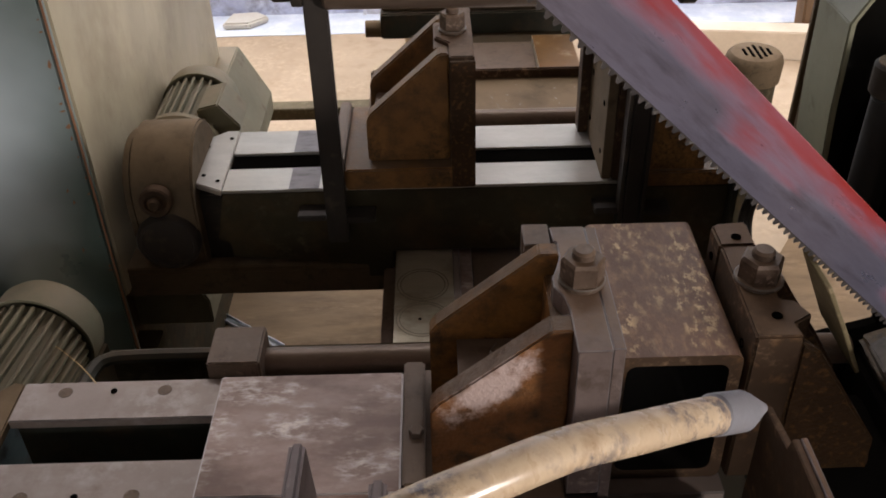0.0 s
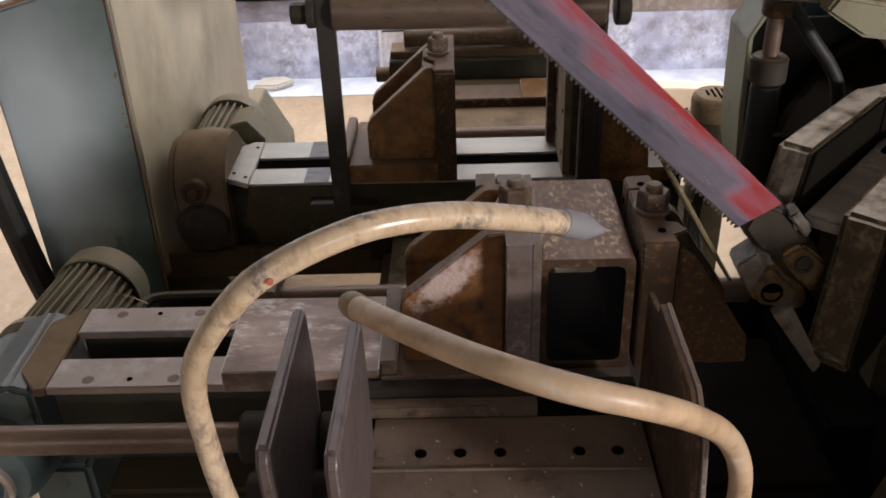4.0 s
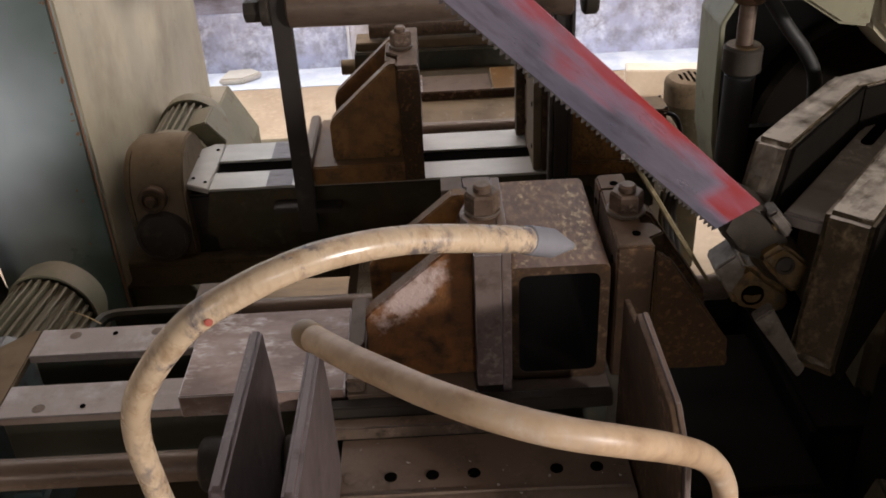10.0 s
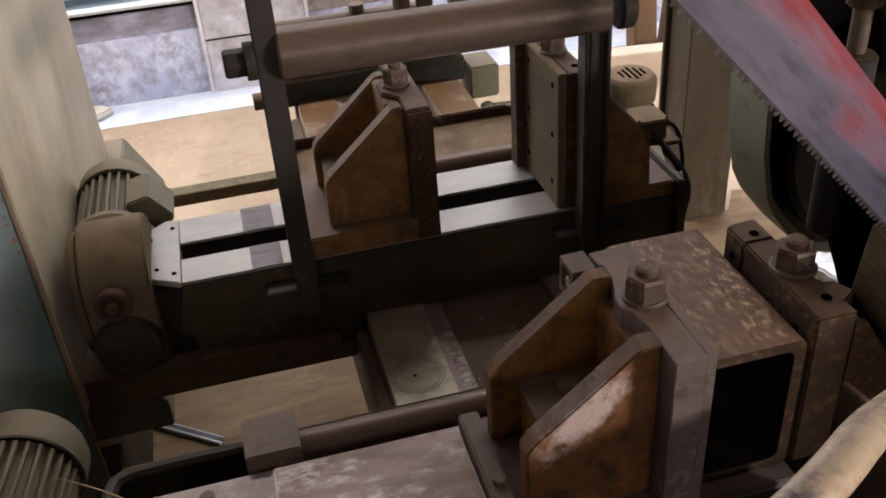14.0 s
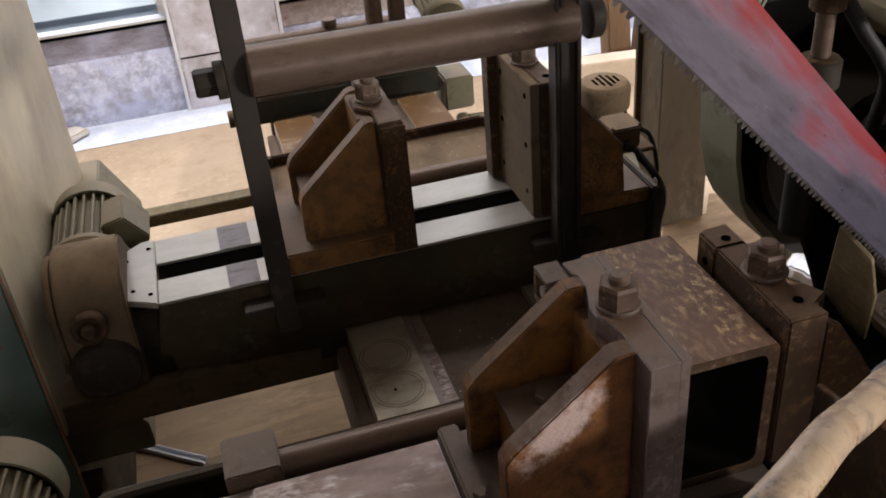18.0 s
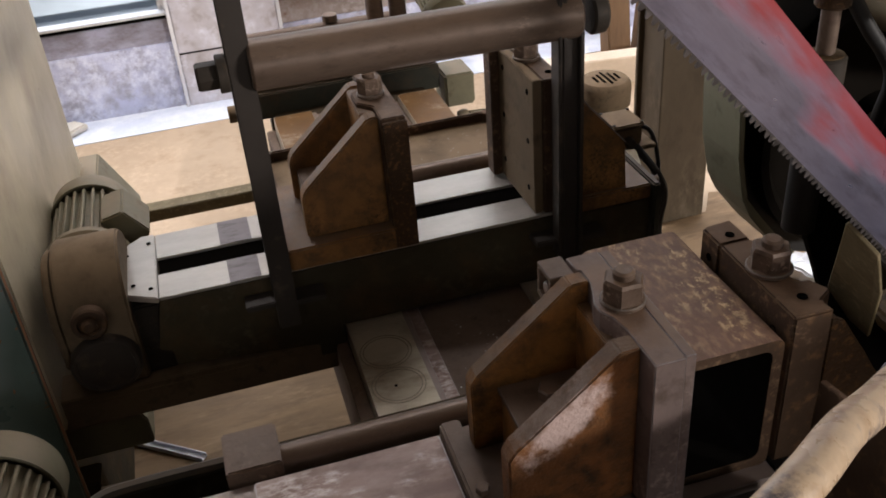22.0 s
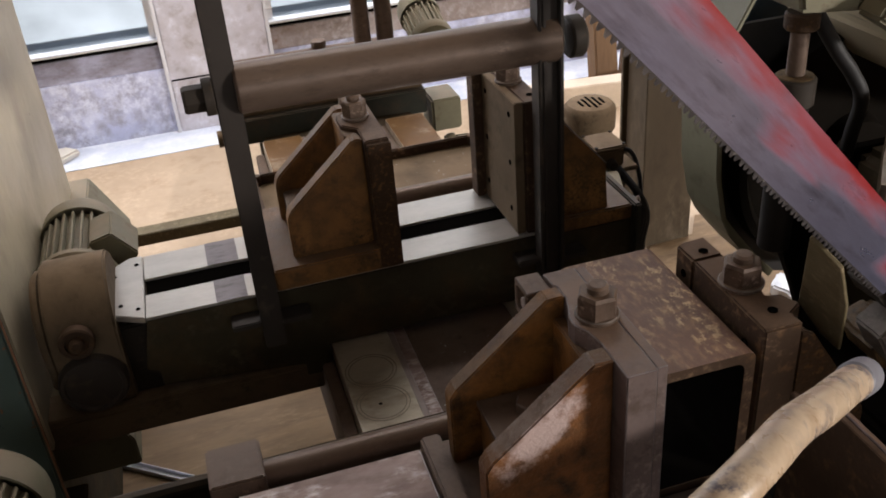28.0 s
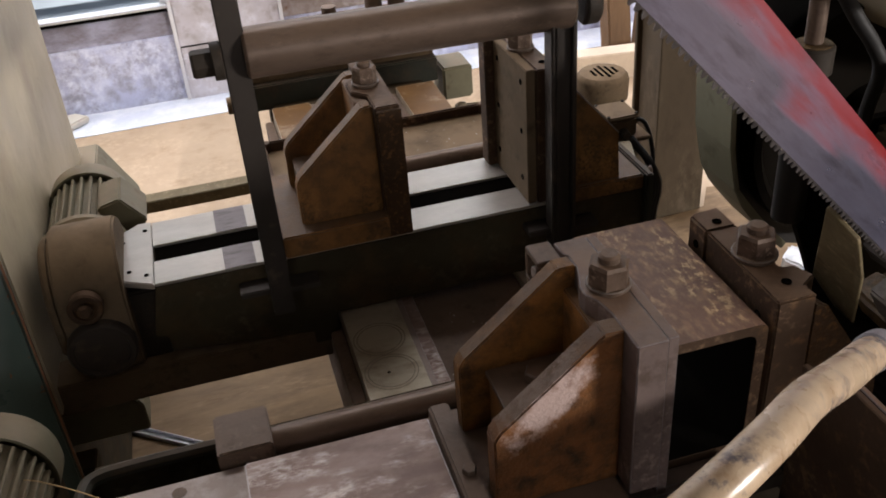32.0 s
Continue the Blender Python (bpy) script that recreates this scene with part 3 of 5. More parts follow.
for x in (-0.372, 0.135):
    part("joint", box(x, x + 0.017, BACK - 0.034, BACK + 0.2, FLOOR, 3.4, 0.003), MORTAR, pillar)
part("joint", box(-0.35, 0.13, BACK - 0.033, BACK - 0.0302, 0.165, 0.172, 0), HOLE, pillar)
for k, (a, b) in enumerate(((-4.5, -0.372), (0.152, 5))):
    w = thing("window_%d" % (k + 1), ((a + b) / 2, BACK, 0.36), "wide bright window with an aluminium frame above the plinth", "window", kind=S)
    part("window_sill", box(a, b, BACK - 0.02, BACK + 0.25, 0.360, 0.372, 0.003), ALU, w)
    part("sill_gap", box(a, b, BACK + 0.012, BACK + 0.25, 0.337, 0.3595, 0.001), HOLE, w, "dark gap under the sill")
    for i in range(4):
        x = a + (b - a) * i / 3
        part("window_frame", box(max(a, x - 0.03), min(b, x + 0.03), BACK + 0.02, BACK + 0.08, 0.373, 3.3, 0.004), ALU, w)
    pane = part("pane", box(a + 0.03, b - 0.03, BACK + 0.045, BACK + 0.052, 0.374, 3.3, 0), GLASS, w)
    pane.visible_shadow = False
solo("wall_back_high", box(-4.5, 5, BACK, BACK + 0.25, 3.302, 3.6, 0), PLASTER, "plain plaster wall above the windows", "wall", kind=S)
solo("wall_left", box(-4.7, -4.502, -2.6, BACK + 0.25, FLOOR, 3.6, 0), PLASTER, "plain plaster side wall", "wall", kind=S)
solo("wall_right", box(5.002, 5.2, -2.6, BACK + 0.25, FLOOR, 3.6, 0), PLASTER, "plain plaster side wall", "wall", kind=S)
solo("wall_front", joined(box(-4.5, 5, -2.8, -2.602, FLOOR, 1.5, 0), box(-4.5, 5, -2.8, -2.602, 2.3, 3.6, 0), box(-4.5, -3.2, -2.8, -2.602, 1.5, 2.3, 0),
                          box(-1.6, 0.1, -2.8, -2.602, 1.5, 2.3, 0), box(1.3, 3.6, -2.8, -2.602, 1.5, 2.3, 0), box(4.9, 5, -2.8, -2.602, 1.5, 2.3, 0)), PLASTER, "plain plaster wall with three window openings", "wall", kind=S)
solo("ceiling", box(-4.7, 5.2, -2.8, BACK + 0.25, 3.602, 3.75, 0), ROOF, "plain grey roof", "ceiling", kind=S)

# ---- machine frame and bed ----
bed = thing("saw_bed", (0.13, 1.5, FLOOR), "long machine bed with two bright worn slide rails", "machine bed")
part("body", box(-0.09, 0.35, 1.30, 2.85, 0.40, 0.612, 0.004), GREEN, bed, "dark oily green bed casting")
part("rail", box(-0.10, 0.006, 1.36, 2.70, 0.575, 0.637, 0.002), BED_RAIL, bed, "bright worn steel rail with ring marks")
part("rail", box(0.252, 0.36, 1.36, 2.70, 0.575, 0.637, 0.002), BED_RAIL, bed, "bright worn steel rail")
part("rail_step", box(0.0065, 0.018, 1.36, 2.70, 0.60, 0.630, 0.001), STEEL, bed)
part("rail_step", box(0.0185, 0.042, 1.36, 2.70, 0.60, 0.624, 0.001), PLATE, bed)
part("pan", box(0.0425, 0.2515, 1.36, 2.70, 0.60, 0.618, 0.001), BROWN, bed, "dusty brown steel pan between the rails")
part("oil_stain", box(-0.099, 0.005, 1.98, 2.695, 0.6372, 0.6378, 0), OCHRE_OIL, bed, "ochre oil stain on the rail")
part("oil_stain", box(0.253, 0.359, 1.98, 2.695, 0.6372, 0.6378, 0), OCHRE_OIL, bed, "ochre oil stain on the rail")
part("side_plate", box(-0.125, -0.101, 1.38, 2.70, 0.42, 0.600, 0.003), BROWN, bed)
for cy in (1.497, 1.592):
    for rad in (0.040, 0.046):
        part("ring_mark", lathe((-0.05, cy, 0.6368), (-0.05, cy, 1), [(0, rad - 0.0009), (0.0006, rad - 0.0008), (0.0006, rad + 0.0008), (0, rad + 0.0009)], 48), RING, bed)
part("dowel", cyl((-0.055, 1.496, 0.632), (-0.055, 1.496, 0.6378), 0.003, 10, 0.0002), HOLE, bed)
for x in (-0.06, 0.32):
    for y in (1.5, 2.6):
        part("leg", box(x - 0.04, x + 0.04, y - 0.05, y + 0.05, FLOOR, 0.40, 0.004), GREEN, bed)

frame_ob = thing("steel_stand", (-0.4, 1.75, FLOOR), "dusty painted steel base frame of crossbeams and posts", "steel stand")
part("crossbeam", joined(box(-0.66, -0.126, 1.695, 1.775, 0.600, 0.612, 0.002), box(-0.66, -0.126, 1.695, 1.707, 0.545, 0.5995, 0.002)), DUSTY, frame_ob, "dusty angle-iron crossbeam")
part("crossbeam", joined(box(-0.66, -0.126, 2.30, 2.38, 0.42, 0.432, 0.002), box(-0.66, -0.126, 2.30, 2.312, 0.37, 0.4195, 0.002)), GREEN, frame_ob)
part("crossbeam", box(-1.2, -0.126, 3.02, 3.08, 0.2205, 0.262, 0.003), OLIVE, frame_ob)
part("side_beam", prism([(-0.66, 0.40), (-0.50, 0.40), (-0.50, 0.46), (-0.575, 0.605), (-0.66, 0.605)], "y", 1.78, 2.75, 0.003), GREEN_LIGHT, frame_ob, "grey-green side beam with a sloping face")
part("crossbeam", box(-0.60, -0.126, 1.40, 1.46, 0.44, 0.50, 0.002), DUSTY, frame_ob)
for x, y in ((-0.64, 1.735), (-0.62, 2.70), (-0.16, 3.05)):
    part("post", box(x - 0.02, x + 0.035, y - 0.03, y + 0.03, FLOOR, 0.40 if y < 3 else 0.22, 0.003), GREEN, frame_ob)

pipe_ob = solo("metal_channel", turned(joined(box(-0.16, 0.16, -0.012, 0.012, 0, 0.003, 0.0005), box(-0.16, 0.16, -0.012, -0.009, 0.0031, 0.014, 0.0005), box(-0.16, 0.16, 0.009, 0.012, 0.0031, 0.014, 0.0005)),
                                     pose(-0.60, 2.337, FLOOR + 0.004, 0, 0, -37)), ALU, "bright aluminium channel offcut lying on the floor", "metal strip")

# ---- painted cabinet ----
cab = thing("machine_cabinet", (-0.8, 2.1, FLOOR), "tall grey-green painted sheet steel cabinet with rusty edges", "cabinet")
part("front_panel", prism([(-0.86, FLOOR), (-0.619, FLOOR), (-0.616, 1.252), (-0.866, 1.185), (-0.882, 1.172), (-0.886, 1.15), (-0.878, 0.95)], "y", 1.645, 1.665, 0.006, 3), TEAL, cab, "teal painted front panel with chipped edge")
part("side_panel", prism([(1.6655, 0.56), (2.69, 0.56), (2.69, 1.62), (2.3, 1.62), (1.6655, 1.256)], "x", -0.68, -0.617, 0.008, 3), CREAM, cab, "cream-grey painted side panel")
# Dark green stands for the shade on the lower cabinet side.
part("plinth", box(-0.68, -0.655, 1.6655, 2.69, FLOOR, 0.559, 0.003), GREEN, cab, "lower side painted dark for the shade there")
part("rust_edge", prism([(-0.6195, FLOOR), (-0.6150, FLOOR), (-0.6130, 1.250), (-0.6165, 1.250)], "y", 1.6425, 1.6445, 0), RUST_EDGE, cab)
random.seed(7)
for i in range(20):
    z = 0.62 + 0.62 * random.random()
    w, h = 0.002 + 0.009 * random.random() ** 3, 0.002 + 0.010 * random.random() ** 2
    x = -0.6225 - 0.006 * random.random() - (0.07 * random.random() if i % 6 == 0 else 0)
    part("rust_chip", prism([(x - w, z), (x - w * 0.5, z + h * 0.7), (x, z + h), (x + 0.002, z + h * 0.3), (x - w * 0.3, z - h * 0.3)], "y", 1.6438, 1.6449, 0), RUST_EDGE, cab)
part("shell", prism([(-0.876, FLOOR), (-0.6805, FLOOR), (-0.6805, 1.225), (-0.876, 1.172)], "y", 1.6655, 2.69, 0.004), GREEN, cab)
part("top_lip", prism([(-0.874, 1.1835), (-0.617, 1.2525), (-0.617, 1.2575), (-0.875, 1.1885)], "y", 1.643, 1.70, 0.001), RUST_EDGE, cab, "rusty tan top lip")
part("black_strip", pipe([(-0.935, 1.60, 1.15), (-0.915, 1.60, 0.9), (-0.885, 1.60, 0.66), (-0.86, 1.60, 0.5), (-0.85, 1.6, 0.2)], 0.030, 10), BLACK, cab, "black cable conduit")


bottle = thing("red_bottle", (-0.83, 1.76, 1.19), "dark red glass bottle standing on the cabinet", "bottle")
part("body", lathe((-0.83, 1.76, 1.187), (-0.83, 1.76, 2), [(0, 0.020), (0.004, 0.023), (0.10, 0.023), (0.12, 0.012), (0.14, 0.011), (0.14, 0)], 24), RED_GLASS, bottle, smooth=True)
part("cap", cyl((-0.83, 1.76, 1.3275), (-0.83, 1.76, 1.345), 0.013, 20), BLACK, bottle, smooth=True)
jar = thing("glass_jar", (-0.755, 1.77, 1.207), "small clear glass jar standing on the cabinet", "jar")
part("body", lathe((-0.755, 1.77, 1.207), (-0.755, 1.77, 2), [(0, 0.024), (0.004, 0.027), (0.08, 0.027), (0.09, 0.022), (0.09, 0)], 24), ALU, jar, smooth=True)
part("lid", cyl((-0.755, 1.77, 1.2975), (-0.755, 1.77, 1.312), 0.024, 20), BLACK, jar, smooth=True)

# ---- electric motors ----
def motor(name, back, front, r, n, label, paint=GREEN_LIGHT):
    """A finned motor whose fan cowl is at back and whose flange is at front."""
    back, front = Vector(back), Vector(front)
    d = (front - back).normalized()
    L = (front - back).length
    ob = thing(name, tuple((back + front) / 2 - Vector((0, 0, r))), label, "electric motor")
    part("body", lathe(back, front, [(0.05, r * 0.82), (L - 0.02, r * 0.82)], 32), paint, ob, smooth=True)
    part("fan_cowl", lathe(back, front, [(-0.012, 0.0), (-0.012, r * 0.55), (-0.004, r * 0.93), (0.012, r * 1.02), (0.052, r * 1.04), (0.056, r * 1.04), (0.056, r * 0.98), (0.03, r * 0.96)], 40), paint, ob, "pale dusty fan cowl", True)
    part("flange", lathe(back, front, [(L - 0.03, r * 0.9), (L - 0.028, r * 1.08), (L - 0.012, r * 1.10), (L, r * 1.0), (L, 0)], 36), paint, ob, smooth=True)
    q = d.to_track_quat("Z", "Y")
    for i in range(n):
        a = 2 * math.pi * i / n
        bm = box(-0.0028, 0.0028, r * 0.78, r * 0.97, 0.060, L - 0.034, 0.001, 1)
        part("fin", turned(bm, Matrix.Translation(back) @ q.to_matrix().to_4x4() @ pose(0, 0, 0, 0, 0, math.degrees(a))), paint, ob)
    return ob


motor("drive_motor", (-0.658, 1.46, 0.690), (-0.695, 1.19, 0.680), 0.086, 30, "dusty grey-green finned electric motor beside the cabinet")
part("base", box(-0.76, -0.61, 1.25, 1.52, FLOOR, 0.594, 0.008), GREEN, bpy.data.objects["drive_motor"], "dark green motor base")
solo("straw", pipe([(-0.605, 1.335, 0.738), (-0.575, 1.295, 0.765), (-0.51, 1.21, 0.81), (-0.462, 1.14, 0.846)], 0.0009, 5, 3), STRAW, "thin dry straw caught on the motor", "straw")

gear = thing("worm_gearbox", (-0.69, 1.06, 0.5), "teal painted gearbox with a rounded housing and shiny ring", "gearbox")
part("housing", lathe((-0.70, 1.22, 0.67), (-0.70, 0.9, 0.67), [(0, 0.06), (0.01, 0.088), (0.06, 0.10), (0.16, 0.105), (0.25, 0.095), (0.29, 0.08), (0.30, 0.0)], 36), GEAR_TEAL, gear, smooth=True)
part("shoulder", prism([(-0.72, 0.66), (-0.60, 0.66), (-0.602, 0.80), (-0.64, 0.812), (-0.70, 0.79)], "y", 0.97, 1.18, 0.008, 3), GEAR_TEAL, gear)
part("foot", box(-0.68, -0.575, 1.02, 1.2, FLOOR, 0.60, 0.01), GEAR_TEAL, gear)
part("seal_ring", lathe((-0.70, 0.925, 0.655), (-0.70, 0.8, 0.655), [(0, 0.056), (0.012, 0.058), (0.014, 0.05), (0.006, 0.042)], 32), STEEL, gear, "shiny steel ring", True)
part("cap", cyl((-0.70, 0.93, 0.655), (-0.70, 0.918, 0.655), 0.04, 28), BLUE, gear, smooth=True)

# ---- front vise ----
vise = thing("vise_bed", (-0.1, 1.07, FLOOR), "slotted steel vise bed with countersunk bolts on a green base", "vise")
part("way", box(-0.575, 0.305, 1.110, 1.180, 0.797, 0.811, 0.0015), STEEL, vise, "machined steel way with bolt holes")
part("way", box(-0.575, 0.305, 0.968, 1.040, 0.797, 0.811, 0.0015), STEEL, vise, "machined steel way with bolt holes")
part("end_plate", prism([(-0.576, 0.968), (-0.576, 1.18), (-0.592, 1.185), (-0.640, 1.135), (-0.640, 1.02), (-0.592, 0.965)], "z", 0.795, 0.809, 0.002), DUSTY, vise, "grimy grey-green end plate")
part("body", joined(box(-0.57, 0.304, 0.975, 1.035, 0.66, 0.7965, 0.003), box(-0.57, 0.304, 1.115, 1.175, 0.66, 0.7965, 0.003), box(-0.57, 0.304, 1.0352, 1.1148, 0.66, 0.70, 0)), VISE_GREEN, vise, "dark green painted body")
part("base", box(-0.50, 0.40, 0.90, 1.28, FLOOR, 0.658, 0.01), GREEN, vise)
# Added near-black filler standing for the dark gap beside the vise.
part("dark_filler", box(0.4005, 0.6195, 0.90, 1.28, FLOOR, 0.655, 0.01), SHADE_BLACK, vise, "added near-black filler for the dark gap beside the vise")
for x in (-0.516, -0.385):
    for y in (1.160, 0.986):
        part("socket_bolt", cyl((x, y, 0.8085), (x, y, 0.8114), 0.0095, 20, 0.0004), NUT, vise)
for y in (1.160, 0.986):
    screw_hole(vise, (-0.452, y, 0.811), (0, 0, 1), 0.0042)
part("tray_lip", pipe([(-0.33, 1.268, 0.775), (-0.45, 1.268, 0.775), (-0.497, 1.262, 0.775), (-0.512, 1.24, 0.775), (-0.516, 1.19, 0.775)], 0.010, 8), VISE_GREEN, vise, "rounded tray lip")
part("tray_wall", box(-0.50, 0.1, 1.2805, 1.2865, 0.56, 0.772, 0.001), GREEN, vise)

lead = thing("guide_bar", (-0.1, 1.235, 0.6), "dark round guide bar with a rectangular sleeve block", "guide bar")
part("bar", cyl((-0.31, 1.232, 0.788), (0.55, 1.232, 0.788), 0.0215, 28), ROD, lead, smooth=True)
part("sleeve_block", box(-0.333, -0.262, 1.185, 1.262, 0.745, 0.832, 0.003), BROWN, lead)

jaw = thing("movable_jaw", (0.0, 1.05, 0.811), "rusty ochre vise jaw with two ribs, clamping the square tube", "vise jaw")
part("slide_plate", box(-0.300, -0.068, 0.948, 1.142, 0.8125, 0.850, 0.002), PLATE, jaw, "scratched grey steel slide plate")
part("base", box(-0.066, 0.115, 0.94, 1.155, 0.8125, 0.842, 0.003), BROWN, jaw)
part("step", box(-0.066, -0.040, 0.945, 1.145, 0.8425, 0.866, 0.003), BROWN, jaw)
RIB = [(0.1162, 1.0565), (0.094, 1.0565), (-0.024, 0.957), (-0.032, 0.945), (-0.032, 0.8425), (0.1162, 0.8425)]
part("front_rib", prism(RIB, "y", 0.976, 1.003, 0.002), RUSTY, jaw, "rust-worn front rib with bright scuffs")
part("back_rib", prism(RIB, "y", 1.106, 1.130, 0.002), YELLOW, jaw, "ochre rusty rib")
part("back_plate", box(0.100, 0.1155, 1.0035, 1.1055, 0.8425, 1.030, 0.002), YELLOW, jaw)
part("cross_web", box(0.004, 0.0995, 1.0035, 1.1055, 0.8425, 0.928, 0.002), YELLOW, jaw)
part("web_plate", box(0.000, 0.0995, 1.0040, 1.1050, 0.9283, 0.936, 0.001), BROWN, jaw)
part("bolt_head", hexagon((0.052, 1.068, 0.936), (0, 0, 1), 0.026, 0.014), BROWN, jaw)
part("bolt_head", hexagon((-0.050, 1.02, 0.866), (0, 0, 1), 0.015, 0.008), BROWN, jaw)
part("jaw_plate", prism([(0.1165, 0.946), (0.1515, 0.946), (0.1515, 1.162), (0.111, 1.162), (0.113, 1.1325), (0.1165, 1.130), (0.1165, 1.104), (0.111, 1.085), (0.104, 1.066), (0.104, 1.050), (0.112, 1.034), (0.1165, 1.010)], "z", 0.8425, 1.056, 0.0012),
     PURPLE, jaw, "blued grey steel jaw plate")
part("wear_plate", box(0.1520, 0.1645, 0.949, 1.160, 0.825, 1.0555, 0.001), PURPLE, jaw, "grey steel wear plate")
nut_set(jaw, (0.135, 1.058, 1.056), washer=0.0255)
lug = part("rear_lug", joined(box(0.080, 0.1105, 1.134, 1.176, 1.004, 1.012, 0.001), box(0.080, 0.1105, 1.134, 1.141, 1.0125, 1.0435, 0.001), box(0.080, 0.1105, 1.169, 1.176, 1.0125, 1.0435, 0.001), box(0.080, 0.1105, 1.134, 1.176, 1.044, 1.051, 0.001)), BROWN, jaw, "open square lug with a bolt in it")
part("bolt", cyl((0.082, 1.155, 1.024), (0.1105, 1.155, 1.024), 0.0085, 16), STEEL, lug, smooth=True)

fix = thing("fixed_jaw", (0.36, 1.09, 0.811), "dusty steel fixed vise jaw with large nut, rusty gusset", "vise jaw")
part("jaw_plate", prism([(0.309, 0.989), (0.359, 0.989), (0.357, 1.010), (0.379, 1.024), (0.368, 1.049), (0.352, 1.052), (0.356, 1.1505), (0.313, 1.1505)], "z", 0.8125, 1.03, 0.0025), BROWN_DARK, fix, "dusty brown jaw plate")
part("rear_pad", prism([(0.3125, 1.1525), (0.356, 1.1525), (0.3565, 1.202), (0.320, 1.199), (0.3125, 1.194)], "z", 0.8125, 1.0295, 0.003), BROWN_DARK, fix, "dusty brown end pad")
part("gusset", rough(prism([(0.363, 1.015), (0.385, 1.0), (0.475, 0.86), (0.48, 0.8125), (0.363, 0.8125)], "y", 0.996, 1.008, 0.003), 0.0018, 70), RUST_DARK, fix, "rough rusty gusset", True)
part("gusset", rough(prism([(0.363, 1.015), (0.385, 1.0), (0.475, 0.86), (0.48, 0.8125), (0.363, 0.8125)], "y", 1.12, 1.15, 0.004), 0.0018, 70), RUST_DARK, fix, "rough rusty gusset", True)
nut_set(fix, (0.338, 1.085, 1.03))
for c in ((0.340, 1.022, 1.03), (0.336, 1.168, 1.0295)):
    screw_hole(fix, c, (0, 0, 1), 0.006)
for c in ((0.3125, 1.172, 1.0), (0.3105, 1.025, 0.99)):
    screw_hole(fix, c, (-1, 0, 0), 0.0055)


def square_tube():
    def loop(x0, x1, z0, z1, r):
        pts = []
        for cx, cz, a in ((x1 - r, z1 - r, 0), (x0 + r, z1 - r, 90), (x0 + r, z0 + r, 180), (x1 - r, z0 + r, 270)):
            for k in range(5):
                t = radians(a + 22.5 * k)
                pts.append((cx + r * math.cos(t), cz + r * math.sin(t)))
        return pts

    o, i = loop(0.165, 0.3015, 0.8135, 1.005, 0.010), loop(0.178, 0.2885, 0.8265, 0.992, 0.012)

    def skin(order):
        bm = bmesh.new()
        rings = [[bm.verts.new((x, y, z)) for x, z in pts] for pts, y in order]
        for A, B in zip(rings, rings[1:]):
            for k in range(20):
                j = (k + 1) % 20
                bm.faces.new((A[k], A[j], B[j], B[k]))
        return bm

    return skin([(o, 0.9902), (o, 1.238), (i, 1.238)]), skin([(i, 0.9913), (i, 1.2379)]), skin([(i, 0.9912), (i, 0.990), (o, 0.990), (o, 0.9901)])


outer, bore, end = square_tube()
tube = thing("square_tube", (0.233, 1.11, 0.8135), "thick-walled rusty square steel tube clamped in the vise", "steel tube")
part("wall", outer, TUBE, tube, "brown mill-scaled wall with rust-yellow scuffs", True)
part("cut_end", end, BROWN_DARK, tube, "plain sawn tube end")
# The bore's shade is painted in as near-black.
part("bore", bore, SHADE_BLACK, tube, "inner bore painted black as in deep shade", True)

# ---- chute in front of the vise ----
chute = thing("discharge_chute", (0.12, 0.78, FLOOR), "brown steel discharge chute with a row of round holes", "chute")
part("floor_plate", box(-0.072, 0.305, 0.44, 0.895, 0.793, 0.803, 0.001), BROWN, chute, "dusty brown steel floor plate")
HX = [-0.058, -0.005, 0.049, 0.103, 0.157, 0.210, 0.262]
for i, x in enumerate(HX):
    part("hole" if i not in (0, 4) else "plugged_hole", cyl((x, 0.822, 0.800), (x, 0.822, 0.8042), 0.0085, 20, 0.0004), BROWN if i in (0, 4) else HOLE, chute)
part("weld_seam", pipe([(-0.07, 0.790, 0.803), (0.1, 0.790, 0.8035), (0.30, 0.787, 0.803)], 0.003, 6, 10), BROWN, chute)
part("ledge", box(-0.13, 0.16, 0.897, 0.918, 0.80, 0.822, 0.002), BROWN, chute)
part("ledge", box(-0.13, 0.30, 0.920, 0.939, 0.815, 0.838, 0.002), DARK, chute)
part("side_plate", prism([(0.935, 0.79), (0.935, 0.985), (0.870, 0.995), (0.866, 1.012), (0.70, 1.012), (0.655, 0.985), (0.60, 0.70), (0.60, 0.60), (0.935, 0.60)], "x", 0.309, 0.3165, 0.001), BROWN_DARK, chute, "tall steel side plate with stepped edge")
part("side_plate_rim", prism([(0.866, 0.80), (0.866, 1.014), (0.70, 1.014), (0.645, 0.98), (0.60, 0.78), (0.60, 0.74)], "x", 0.3168, 0.323, 0.001), PURPLE, chute)
for k, (x, yb, yf, zt, zf) in enumerate(((-0.158, 0.90, 0.615, 1.003, 1.010), (-0.076, 0.83, 0.57, 1.030, 1.043))):
    part("upright_plate", prism([(yb + 0.012, 0.70), (yb + 0.006, zt - 0.09), (yb - 0.012, zt), (yf, zf), (yf - 0.012, zf - 0.02), (yf + 0.01, 0.70)], "x", x - 0.009, x + 0.007, 0.0045, 3), BROWN2, chute, "upright grey steel plate with a rounded edge", True)
part("support", box(-0.17, 0.32, 0.50, 0.89, FLOOR, 0.70, 0.004), DARK, chute)

shaft = thing("stop_shaft", (-0.4, 0.88, 0.7), "dark steel shaft with a thick collar", "shaft")
part("shaft", cyl((-0.66, 0.88, 0.787), (-0.10, 0.88, 0.787), 0.0215, 28), ROD, shaft, smooth=True)
